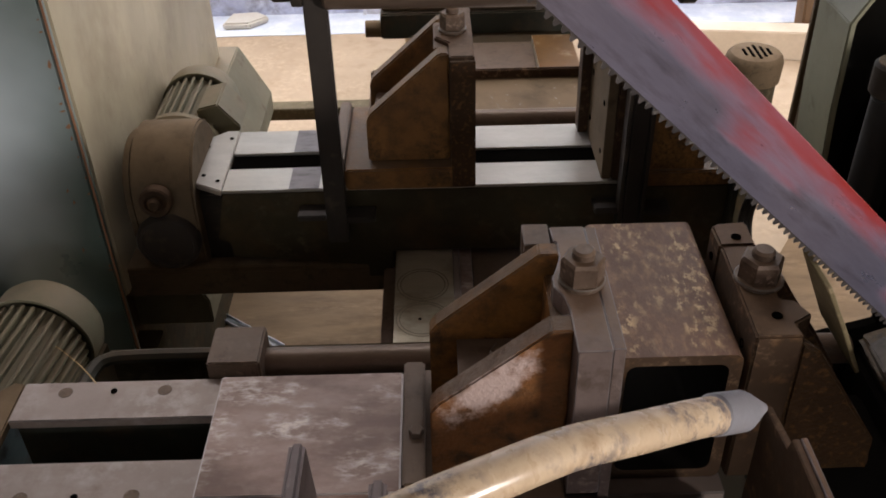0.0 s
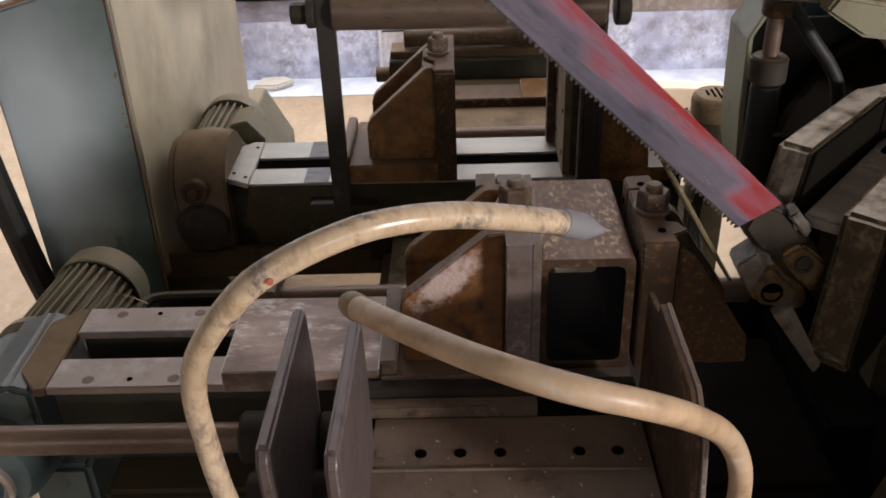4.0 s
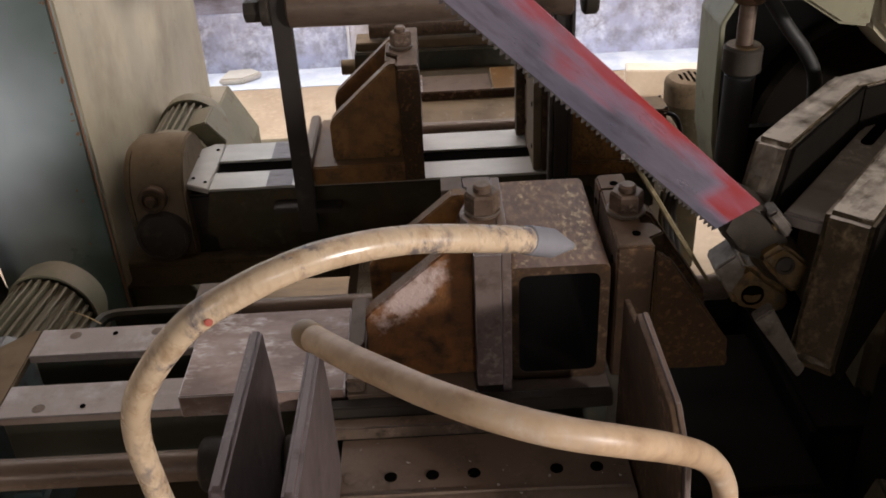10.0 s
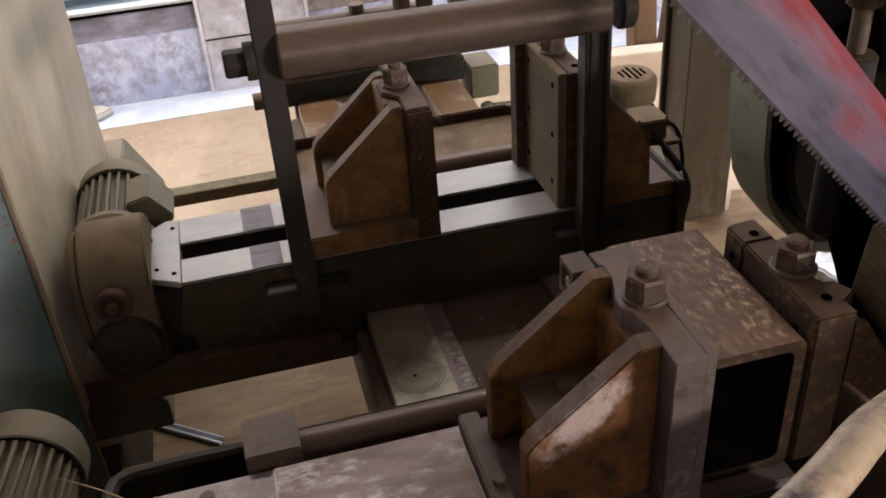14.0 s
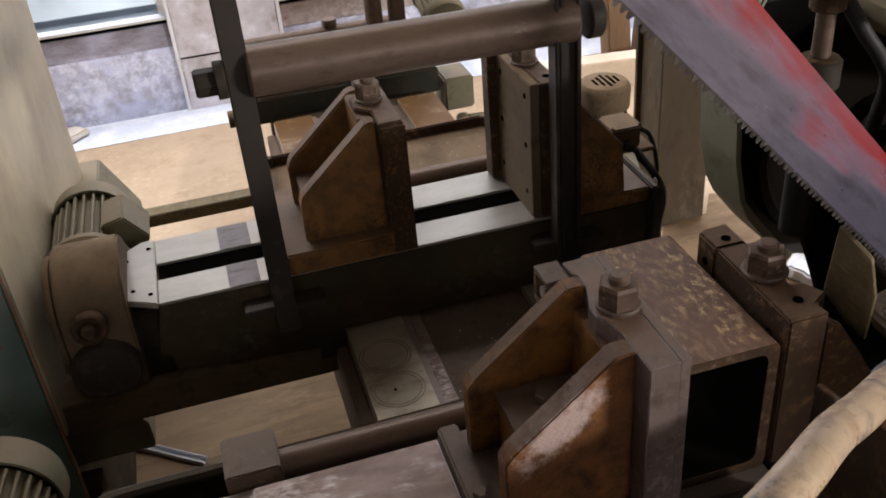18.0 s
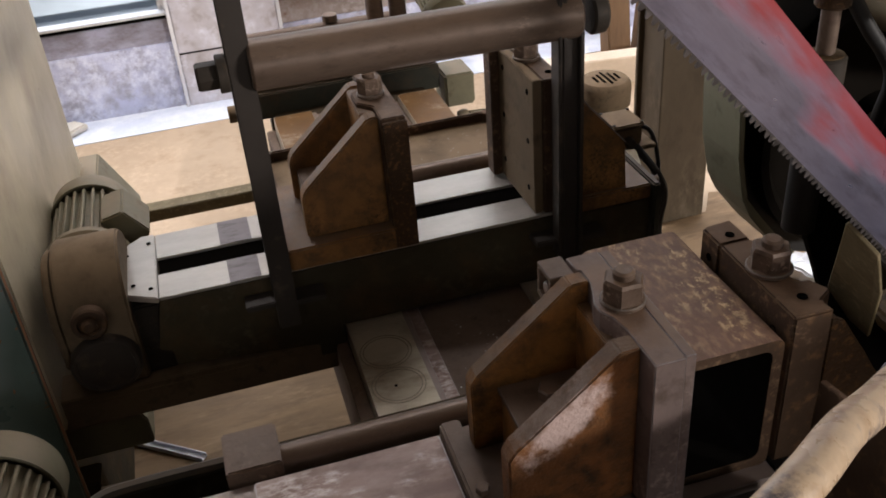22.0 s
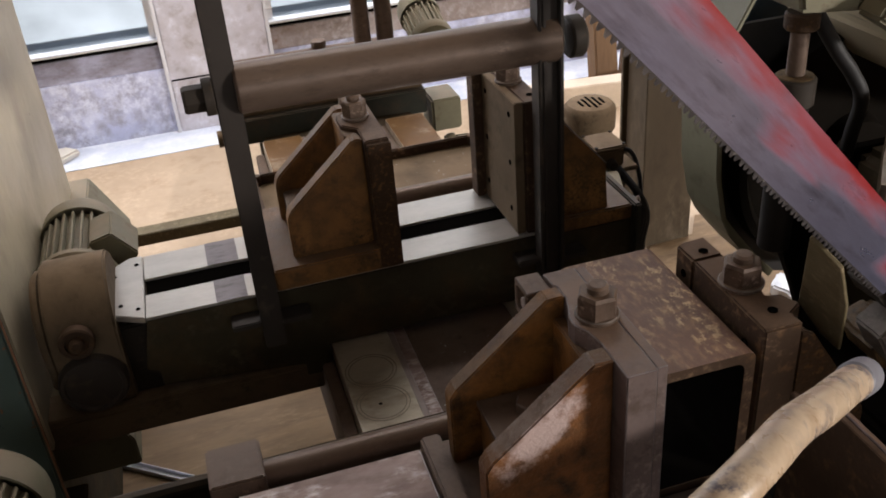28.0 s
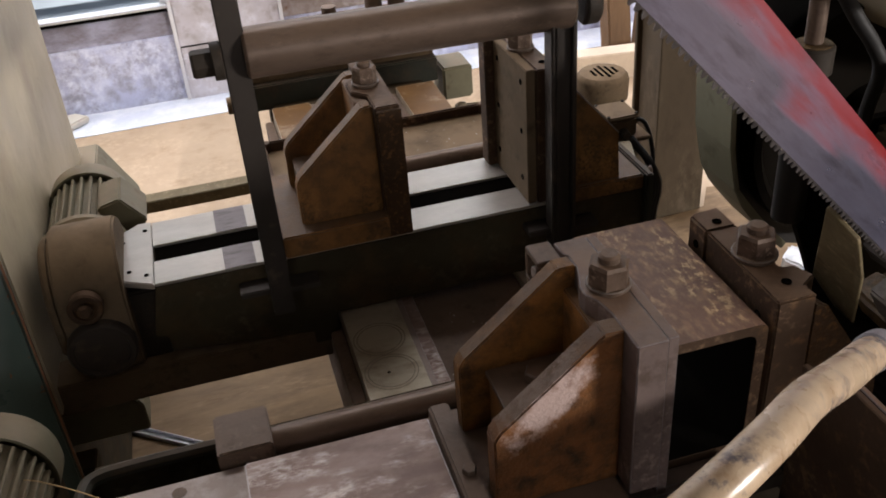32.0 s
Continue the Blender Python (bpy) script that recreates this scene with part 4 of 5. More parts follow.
part("collar", cyl((-0.262, 0.88, 0.787), (-0.20, 0.88, 0.787), 0.037, 32, 0.004), DARK, shaft, smooth=True)
part("collar", cyl((-0.15, 0.88, 0.787), (-0.09, 0.88, 0.787), 0.034, 32, 0.004), DARK, shaft, smooth=True)
part("lower_shaft", cyl((-0.24, 0.80, 0.76), (-0.08, 0.80, 0.76), 0.028, 28), DARK, shaft, smooth=True)

# ---- coolant hoses ----
A = [(-0.14, 0.66, 0.60), (-0.19, 0.645, 0.79), (-0.213, 0.630, 0.922), (-0.217, 0.615, 1.03), (-0.212, 0.600, 1.102), (-0.187, 0.575, 1.172), (-0.134, 0.557, 1.246), (-0.085, 0.556, 1.280), (-0.034, 0.570, 1.296),
     (0.008, 0.592, 1.294), (0.052, 0.622, 1.281), (0.097, 0.649, 1.263), (0.139, 0.678, 1.242), (0.163, 0.694, 1.229)]
ha = thing("coolant_hose", (-0.16, 0.66, 0.60), "yellowed coolant hose with smudges and a grey tip", "hose", "coolant hoses")
part("tube", pipe(A, 0.0128, 18), HOSE, ha, smooth=True)
part("tip", lathe((0.156, 0.690, 1.233), (0.205, 0.725, 1.202), [(0, 0.0125), (0.002, 0.0142), (0.036, 0.0142), (0.060, 0.006), (0.068, 0.0035), (0.068, 0)], 24), GREY_PLASTIC, ha, "grey plastic tip", True)
part("red_mark", lathe((-0.108, 0.552, 1.262), (-0.055, 0.30, 1.33), [(0.008, 0.0036), (0.0127, 0.0032), (0.0131, 0)], 12), RED, ha, "small red paint mark", True)
B = [(-0.054, 0.672, 1.149), (-0.041, 0.652, 1.156), (-0.009, 0.608, 1.170), (0.025, 0.570, 1.180), (0.057, 0.538, 1.187), (0.095, 0.508, 1.192), (0.133, 0.490, 1.190), (0.170, 0.484, 1.182), (0.212, 0.494, 1.162), (0.264, 0.533, 1.113),
     (0.314, 0.587, 1.045), (0.350, 0.630, 0.973), (0.368, 0.652, 0.906), (0.370, 0.66, 0.82), (0.36, 0.66, 0.6)]
hb = thing("coolant_hose", (0.36, 0.66, 0.6), "pale yellowed coolant hose ending in a brown cap", "hose", "coolant hoses")
part("tube", pipe(B, 0.0132, 18), HOSE_PALE, hb, smooth=True)
part("cap", lathe((-0.052, 0.669, 1.150), (-0.072, 0.700, 1.141), [(-0.006, 0.0136), (-0.004, 0.0148), (0.012, 0.0146), (0.020, 0.012), (0.024, 0)], 24), BROWN_CAP, hb, "brown plastic end cap", True)


# ---- saw blade and its guides ----
def tooth_strip():
    """The toothed edge: raked teeth set left, straight and right in turn."""
    L, T, P = 1.28, 0.0016, 0.0088
    bm = bmesh.new()
    for i in range(int(L / P)):
        x = i * P
        s = (0.0007, 0.0, -0.0007)[i % 3]
        prof = [(x, 0.0062), (x + P * 0.10, 0.0013), (x + P * 0.30, 0.0016), (x + P * 0.68, 0.0058), (x + P, 0.0062), (x + P, 0.0075), (x, 0.0075)]
        off = [0, s, s, 0, 0, 0, 0]
        lo = [bm.verts.new((a, b, -T / 2 + o)) for (a, b), o in zip(prof, off)]
        hi = [bm.verts.new((a, b, T / 2 + o)) for (a, b), o in zip(prof, off)]
        for f in ((0, 1, 2, 3), (0, 3, 4, 5, 6)):
            bm.faces.new([lo[k] for k in f][::-1]), bm.faces.new([hi[k] for k in f])
        for k in (0, 1, 2, 3):
            bm.faces.new((lo[k], lo[k + 1], hi[k + 1], hi[k]))
    return bm


U = Vector((-0.694, -0.175, 0.698)).normalized()
V = Vector((0.059, -0.016, 0.041))
V = (V - U * V.dot(U)).normalized()
BM = Matrix.Translation(Vector((0.418, 0.953, 1.070)) ) @ Matrix((U, V, U.cross(V))).transposed().to_4x4()
blade = thing("band_saw_blade", (0, 0, 0), "toothed steel band saw blade with worn red paint", "saw blade")
part("band", box(0, 1.28, 0.0074, 0.070, -0.0008, 0.0008, 0), BLADE, blade)
part("tooth_edge", tooth_strip(), TOOTH, blade, "bare grey toothed edge")
blade.matrix_world = BM


guide = thing("blade_guide", (0.55, 1.0, 0.9), "greasy cast blade guide with clamps and worn iron arms", "blade guide")
part("guide_block", rough(prism([(0.431, 1.063), (0.454, 1.107), (0.491, 1.088), (0.529, 1.046), (0.500, 1.010), (0.457, 1.028)], "y", 0.962, 1.03, 0.007, 3), 0.0022, 55), DARK, guide, "black oily guide block", True)
part("clamp_nub", prism([(0.426, 1.017), (0.453, 1.038), (0.468, 1.009), (0.450, 0.974)], "y", 0.945, 0.99, 0.003), GREY_ARM, guide, "bare grey clamp nub")
part("greasy_block", rough(prism([(0.485, 1.027), (0.512, 1.045), (0.554, 1.011), (0.540, 0.964), (0.504, 1.0)], "y", 0.950, 1.02, 0.005, 3), 0.0028, 60), GREASE, guide, "ochre greasy block", True)
part("bolt", lathe((0.518, 0.9505, 1.014), (0.518, 0.8, 1.03), [(0, 0.0125), (0.004, 0.0125), (0.005, 0.011), (0.005, 0.008), (0.003, 0.0075), (0.003, 0)], 20), DARK, guide, smooth=True)
part("lower_casting", rough(prism([(0.440, 0.986), (0.482, 1.005), (0.539, 0.956), (0.543, 0.928), (0.515, 0.925), (0.469, 0.940)], "y", 0.965, 1.04, 0.007, 3), 0.003, 60), GREASE, guide, "greasy lower casting", True)
part("roller_hole", lathe((0.488, 0.9655, 0.959), (0.488, 0.8, 0.959), [(0, 0.0155), (0.003, 0.0150), (0.003, 0.0125), (0.0005, 0.012), (0.0005, 0)], 24), HOLE, guide, smooth=True)
part("lever", prism([(0.468, 0.968), (0.490, 0.985), (0.546, 0.885), (0.538, 0.870)], "y", 0.895, 0.915, 0.002), GREY_ARM, guide, "short flat worn steel lever")
part("clamp_nub", prism([(0.488, 1.085), (0.500, 1.094), (0.524, 1.065), (0.518, 1.049)], "y", 0.955, 0.985, 0.003), GREY_ARM, guide, "small bare grey nub")
part("tooth_scar", prism([(0.497, 1.070), (0.503, 1.072), (0.508, 1.062), (0.502, 1.060)], "y", 0.960, 0.9645, 0.001), GREASE, guide)


def cast_arm(x, y, top, length, width, depth, turn, bend=0.0):
    """A thick cast arm that runs level away from the blade, its blunt end sloping down and under, its far part bent round."""
    slope = depth * 0.42 if depth < 0.2 else depth * 0.22
    prof = [(0.0, top), (length, top), (length, top - depth), (0.05, top - depth), (-slope * 0.6, top - depth), (-slope, top - depth * 0.86)]
    place = pose(x, y, 0, 0, 0, turn)
    arm = part("cast_arm", turned(rough(prism(prof, "y", -width / 2, width / 2, 0.007, 2), 0.0016, 90, 3), place), IRON, guide, "worn cast iron arm with rough bare top, toned as lit")
    # Thin near-black sheet paints the shade on the arm's right side.
    part("shade_side", turned(prism([(0.0, top - 0.003), (length - 0.01, top - 0.003), (length - 0.01, top - depth), (-slope * 0.6, top - depth), (-slope, top - depth * 0.86)], "y", -width / 2 - 0.004, -width / 2 + 0.001, 0), place), SHADE_BLACK, arm, "near-black sheet painting the shaded side of the arm")
    if bend:
        end = place @ Vector((length - 0.02, 0, 0))
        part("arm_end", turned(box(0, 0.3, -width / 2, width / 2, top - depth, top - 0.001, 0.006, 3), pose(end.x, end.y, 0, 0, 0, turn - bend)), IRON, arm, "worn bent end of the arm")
        part("shade_side", turned(box(0.012, 0.3, -width / 2 - 0.004, -width / 2 - 0.0005, top - depth, top - 0.004, 0), pose(end.x, end.y, 0, 0, 0, turn - bend)), SHADE_BLACK, arm, "near-black sheet painting the shaded side of the arm")


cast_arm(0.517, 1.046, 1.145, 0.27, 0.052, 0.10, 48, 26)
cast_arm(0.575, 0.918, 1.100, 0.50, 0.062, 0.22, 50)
part("slot_arm", turned(box(0, 0.5, -0.028, 0.028, -0.02, 0, 0.004), pose(0.538, 0.960, 1.078, 0, 0, 50)), SLOT_STEEL, guide, "pale grey slotted guide arm")
part("slot", turned(joined(box(0.0, 0.2, -0.009, 0.009, 0, 0.0008, 0), cyl((0, 0, 0), (0, 0, 0.0008), 0.009, 20, 0.0001)), pose(0.700, 1.161, 1.0782, 0, 0, 50)), HOLE, guide)
part("arm_body", box(0.70, 0.95, 1.02, 1.35, 0.70, 1.03, 0.02, 3), GREEN, guide)
# Added dark filler body that hides the bright floor behind the guide.
part("web", box(0.535, 0.70, 1.375, 1.46, FLOOR, 0.52, 0.006), GREEN, guide)
# The shade on the pedestal is put into its near-black colour.
part("pedestal", box(0.62, 0.95, 0.98, 1.35, FLOOR, 0.69, 0.01), SHADE_BLACK, guide, "pedestal painted near black as in shade")
# Two added unseen blocks that shade the fixed jaw and lower right.
part("low_light_block", box(0.68, 0.7995, 0.43, 0.975, FLOOR, 0.85, 0.02), SHADE_BLACK, guide)
part("tall_light_block", box(0.80, 1.20, 0.51, 0.975, FLOOR, 1.12, 0.02), SHADE_BLACK, guide)
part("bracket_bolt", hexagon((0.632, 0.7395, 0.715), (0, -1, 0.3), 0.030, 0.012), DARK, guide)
# Added near-black sheet that hides the lit floor and stands for shade.
part("skirt", prism([(0.590, 0.93), (0.607, 0.846), (0.635, 0.778), (0.655, 0.725), (0.56, 0.695), (0.56, FLOOR), (0.90, FLOOR), (0.90, 1.02), (0.590, 1.02)], "y", 1.352, 1.372, 0.002), SHADE_BLACK, guide, "added near-black sheet closing the dark gap below the ram")
part("small_bracket", prism([(0.60, 0.66), (0.66, 0.66), (0.67, 0.74), (0.63, 0.765)], "y", 0.74, 0.82, 0.006), GREEN, guide)

# ---- right-hand column, cylinder and wheel ----
def sheet(corners, thick):
    """A flat plate of any tilt through its corners."""
    c = [Vector(p) for p in corners]
    n = (c[1] - c[0]).cross(c[2] - c[0]).normalized() * thick
    bm = bmesh.new()
    lo, hi = [bm.verts.new(p) for p in c], [bm.verts.new(p + n) for p in c]
    bm.faces.new(lo), bm.faces.new(hi)
    for i in range(len(c)):
        bm.faces.new((lo[i - 1], lo[i], hi[i], hi[i - 1]))
    bmesh.ops.recalc_face_normals(bm, faces=bm.faces)
    return bev(bm, 0.001, 1)


part("deflector_plate", sheet([(0.312, 0.941, 1.182), (0.410, 1.062, 1.002), (0.444, 1.055, 0.950), (0.451, 1.026, 0.941), (0.372, 0.941, 1.081), (0.331, 0.912, 1.156)], 0.005), OLIVE, guide, "olive worn deflector plate")
column = thing("steel_column", (1.26, 2.94, FLOOR), "drab grey-brown steel H-column standing on the floor", "column")
for y in (2.85, 3.022):
    part("flange", box(1.165, 1.360, y, y + 0.018, FLOOR, 3.60, 0.003), POST, column)
part("web", box(1.182, 1.200, 2.8685, 3.0215, FLOOR, 3.60, 0.002), POST, column)
wheel = thing("band_wheel_guard", (0.85, 1.62, FLOOR), "pale grey-green sheet guard round a dark band wheel", "wheel guard")
GUARD = [(0.74, 1.40), (0.593, 1.13), (0.596, 0.985), (0.602, 0.895), (0.620, 0.810), (0.640, 0.770), (0.667, 0.735), (0.700, 0.695), (0.737, 0.657)]
INNER = [(x + 0.010, z + (0.012 if z < 0.8 else 0.0)) for x, z in GUARD]
part("rim", prism(GUARD + INNER[::-1], "y", 1.555, 1.68, 0.002), GUARD_PAINT, wheel, "pale grey-green curved rim", False)
part("back_plate", prism([(x + 0.011, z) for x, z in GUARD[1:]] + [(0.776, 0.627), (0.821, 0.585), (0.90, 0.563), (1.1, 0.563), (1.1, 1.13)], "y", 1.668, 1.678, 0), BLACK, wheel)
part("wheel", lathe((0.93, 1.65, 0.87), (0.93, 1.50, 0.87), [(0, 0), (0, 0.25), (0.05, 0.25), (0.052, 0.235), (0.03, 0.22), (0.03, 0.07), (0.06, 0.06), (0.06, 0)], 56), SHADE_BLACK, wheel, "near-black band wheel", True)
part("stand", box(1.12, 1.40, 1.56, 1.80, FLOOR, 0.70, 0.01), GREEN, wheel)
ram = thing("hydraulic_ram", (0.558, 1.322, 0.90), "dark hydraulic ram with a brass-topped collar", "hydraulic ram")
part("rod", cyl((0.558, 1.322, 1.178), (0.558, 1.322, 1.2425), 0.013, 24), ROD, ram, smooth=True)
part("rod_nut", cyl((0.558, 1.322, 1.243), (0.558, 1.322, 1.268), 0.0235, 28, 0.003), RUST_DARK, ram, "rusty round rod nut", True)
part("collar", cyl((0.558, 1.322, 1.134), (0.558, 1.322, 1.176), 0.030, 32, 0.003), DARK, ram, smooth=True)
part("gland", cyl((0.558, 1.322, 1.1762), (0.558, 1.322, 1.1778), 0.026, 28), GREASE, ram, "brown greasy gland", True)
part("cylinder", cyl((0.558, 1.322, 0.90), (0.558, 1.322, 1.1295), 0.024, 28), BLACK, ram, smooth=True)
solo("black_hose", pipe([(0.558, 1.32, 1.322), (0.574, 1.32, 1.271), (0.601, 1.32, 1.23), (0.625, 1.32, 1.197), (0.654, 1.32, 1.161), (0.676, 1.32, 1.117), (0.7, 1.36, 1.02), (0.72, 1.38, 0.85)], 0.011, 12), BLACK, "black rubber hydraulic hose", "hose", smooth=True)
head = thing("gear_case", (1.0, 1.5, 1.0), "grey-green gear case beside the ram", "gear case")
part("casting", prism([(0.80, 1.16), (0.90, 1.06), (1.25, 0.95), (1.3, 1.5), (0.78, 1.5), (0.78, 1.30)], "y", 1.42, 1.75, 0.015, 3), CREAM, head)
part("rib", box(0.83, 1.0, 1.36, 1.4195, 1.17, 1.26, 0.01), GREEN_LIGHT, head)
part("yoke", prism([(0.511, 1.313), (0.517, 1.283), (0.608, 1.273), (0.70, 1.31), (0.80, 1.33), (0.80, 1.40), (0.511, 1.40)], "y", 1.27, 1.42, 0.006), GREEN_LIGHT, head, "grey-green yoke over the ram")
part("lug", prism([(0.595, 1.276), (0.657, 1.236), (0.70, 1.230), (0.70, 1.283), (0.61, 1.299)], "y", 1.22, 1.2695, 0.005), GREEN_LIGHT, head)
part("motor_block", box(0.76, 1.15, 1.80, 2.1, 1.06, 1.6, 0.02), BLUE, head, "blue motor block")

# ---- feed carriage ----
Y = 1.62
SPOT = Vector((-0.247, 0.304, 1.669))
PLACE.append(Matrix.Translation(SPOT) @ Matrix.Scale(1.0486, 4) @ Matrix.Translation(-SPOT) @ Matrix.Translation((0, 0.006, 0)))
car = thing("feed_carriage", (0.03, Y + 0.1, 0.637), "dark green feed carriage with bright top rails on the bed", "feed carriage")
part("beam", prism([(-0.422, 0.722), (-0.402, 0.716), (-0.400, 0.684), (-0.385, 0.683), (-0.158, 0.658), (-0.158, 0.632), (-0.112, 0.632), (-0.112, 0.688), (0.372, 0.688), (0.372, 0.640), (0.42, 0.640), (0.475, 0.655), (0.475, 0.812), (0.3035, 0.812), (0.3035, 0.820), (-0.40, 0.820)], "y", Y + 0.002, Y + 0.208, 0.002), GREEN, car, "dark oily green carriage beam")
part("rail", box(-0.40, 0.30, Y, Y + 0.073, 0.8205, 0.826, 0.001), RAIL, car, "bright machined top rail")
part("rail", box(-0.40, 0.30, Y + 0.126, Y + 0.21, 0.8205, 0.826, 0.001), RAIL, car, "bright machined top rail")
# Near-black sheet on the solid beam paints a deep slot's shade.
part("slot_shade", box(-0.398, 0.30, Y + 0.0735, Y + 0.1255, 0.8202, 0.8208, 0), HOLE, car)
part("grease_patch", box(-0.285, -0.233, Y + 0.001, Y + 0.072, 0.8262, 0.8268, 0), SMEAR, car, "dark grease smear on the rail")
part("grease_patch", box(-0.290, -0.235, Y + 0.127, Y + 0.209, 0.8262, 0.8268, 0), SMEAR, car, "dark grease smear on the rail")
part("end_plate", prism([(-0.4015, Y - 0.002), (-0.4015, Y + 0.212), (-0.425, Y + 0.212), (-0.468, Y + 0.175), (-0.460, Y + 0.03)], "z", 0.816, 0.828, 0.002), RAIL, car, "bright steel end plate")
for x, y in ((-0.412, Y + 0.03), (-0.44, Y + 0.05), (-0.412, Y + 0.18), (-0.45, Y + 0.15)):
    screw_hole(car, (x, y, 0.828), (0, 0, 1), 0.004)
part("neck", box(-0.47, -0.4005, Y + 0.03, Y + 0.18, 0.66, 0.799, 0.004), DARK, car)
part("side_plate", box(0.476, 0.490, Y - 0.01, Y + 0.292, 0.60, 0.845, 0.003), VISE_GREEN, car)

def arched(r, low, cy=Y + 0.10, cz=0.795):
    """The end view of the gear housing: a round top on straight sides, rounded below."""
    arc = [(cy - r * math.cos(radians(a)), cz + r * math.sin(radians(a))) for a in range(0, 181, 9)]
    return [(cy - r + 0.02, low), (cy - r + 0.004, low + 0.018)] + arc + [(cy + r - 0.004, low + 0.018), (cy + r - 0.02, low)]


part("gear_housing", prism(arched(0.106, 0.665), "x", -0.556, -0.449, 0.004, 3), DUSTY, car, "dusty round-topped gear housing", True)
part("end_cover", prism(arched(0.092, 0.70), "x", -0.574, -0.5565, 0.005, 3), DUSTY, car, "dusty end cover", True)
part("boss", lathe((-0.506, Y + 0.03, 0.733), (-0.506, Y - 0.03, 0.730), [(0, 0.056), (0.046, 0.056), (0.052, 0.052), (0.052, 0.046), (0.048, 0.044), (0.048, 0)], 40), BAR, car, "round dark boss", True)
part("knob_seat", lathe((-0.511, Y - 0.004, 0.817), (-0.511, Y - 0.1, 0.823), [(0, 0.028), (0.016, 0.028), (0.019, 0.025), (0.019, 0.019), (0.012, 0.018), (0.012, 0)], 28), BROWN_DARK, car, smooth=True)
part("knob", cyl((-0.511, Y - 0.0165, 0.818), (-0.511, Y - 0.032, 0.819), 0.012, 20, 0.004), BROWN_DARK, car, smooth=True)

JY = Y + 0.10
cj = thing("carriage_jaw", (-0.05, JY, 0.826), "ochre rusty ribbed vise jaw standing on the carriage rails", "vise jaw")
part("base", box(-0.185, 0.028, Y - 0.012, Y + 0.222, 0.828, 0.868, 0.003), OCHRE_SHADED, cj)
part("base_side", box(-0.205, -0.1855, Y + 0.0, Y + 0.21, 0.828, 0.885, 0.003), BROWN, cj)
CR = [(-0.006, 1.062), (-0.022, 1.062), (-0.140, 0.955), (-0.145, 0.94), (-0.145, 0.8685), (-0.006, 0.8685)]
part("front_rib", prism(CR, "y", Y + 0.015, Y + 0.045, 0.003), OCHRE_SHADED, cj, "ochre rusty front rib")
part("back_rib", prism(CR, "y", Y + 0.155, Y + 0.182, 0.003), OCHRE_SHADED, cj, "ochre rusty back rib")
part("web", box(-0.03, -0.0065, Y + 0.0455, Y + 0.1545, 0.8685, 1.058, 0.002), OCHRE_SHADED, cj)
part("cross_web", box(-0.135, -0.0305, Y + 0.0455, Y + 0.1545, 0.8685, 0.93, 0.003), BROWN, cj)
part("jaw_plate", prism([(-0.0055, Y - 0.006), (0.034, Y - 0.006), (0.034, Y + 0.215), (-0.0055, Y + 0.215), (-0.0055, Y + 0.14), (-0.028, Y + 0.12), (-0.028, Y + 0.075), (-0.0055, Y + 0.05)], "z", 0.8685, 1.066, 0.002), BROWN_DARK, cj, "dusty brown jaw plate")
part("cover", box(-0.0045, 0.0355, Y - 0.0125, Y - 0.0068, 0.83, 1.060, 0.001), RUST_DARK, cj)
nut_set(cj, (0.002, Y + 0.098, 1.066), across=0.036, h=0.026, stud=0.011, washer=0.023)

rj = thing("carriage_fixed_jaw", (0.27, JY, 0.826), "tall dusty steel jaw with screws, gusseted behind, on the carriage", "vise jaw")
part("jaw_plate", box(0.252, 0.268, Y + 0.004, Y + 0.196, 0.828, 1.078, 0.0015), DUSTY, rj, "dusty steel wear plate with screws")
part("block", box(0.2690, 0.306, Y + 0.0, Y + 0.205, 0.828, 1.078, 0.002), BROWN_DARK, rj)
part("lip", box(0.234, 0.2515, Y + 0.17, Y + 0.205, 0.828, 1.078, 0.0015), BROWN_DARK, rj)
for y in (Y + 0.03, Y + 0.15):
    for z in (0.87, 0.96, 1.05):
        screw_hole(rj, (0.252, y, z), (-1, 0, 0), 0.005)
part("gusset", prism([(0.3065, 1.05), (0.32, 1.05), (0.425, 0.93), (0.43, 0.84), (0.3065, 0.84)], "y", Y + 0.01, Y + 0.022, 0.002), OCHRE_SHADED, rj, "ochre gusset with a bright worn edge")
part("gusset", prism([(0.3065, 1.05), (0.32, 1.05), (0.425, 0.93), (0.43, 0.84), (0.3065, 0.84)], "y", Y + 0.17, Y + 0.182, 0.002), OCHRE_SHADED, rj)
part("worn_edge", turned(box(-0.08, 0.08, -0.0065, 0.0065, -0.0012, 0.0012, 0.0005), pose(0.3735, Y + 0.016, 0.9905, 0, 48.8, 0)), STEEL, rj, "bright worn gusset edge")
part("foot", box(0.3065, 0.475, Y + 0.0, Y + 0.21, 0.8125, 0.842, 0.003), OCHRE_SHADED, rj)
nut_set(rj, (0.280, Y + 0.105, 1.078), across=0.038, h=0.028, stud=0.0115, washer=0.024)
screw_hole(rj, (0.290, Y + 0.03, 1.078), (0, 0, 1), 0.006)

clamp = thing("roller_clamp", (0.03, Y - 0.03, 0.75), "round hold-down roller between two dark upright bars", "roller clamp")
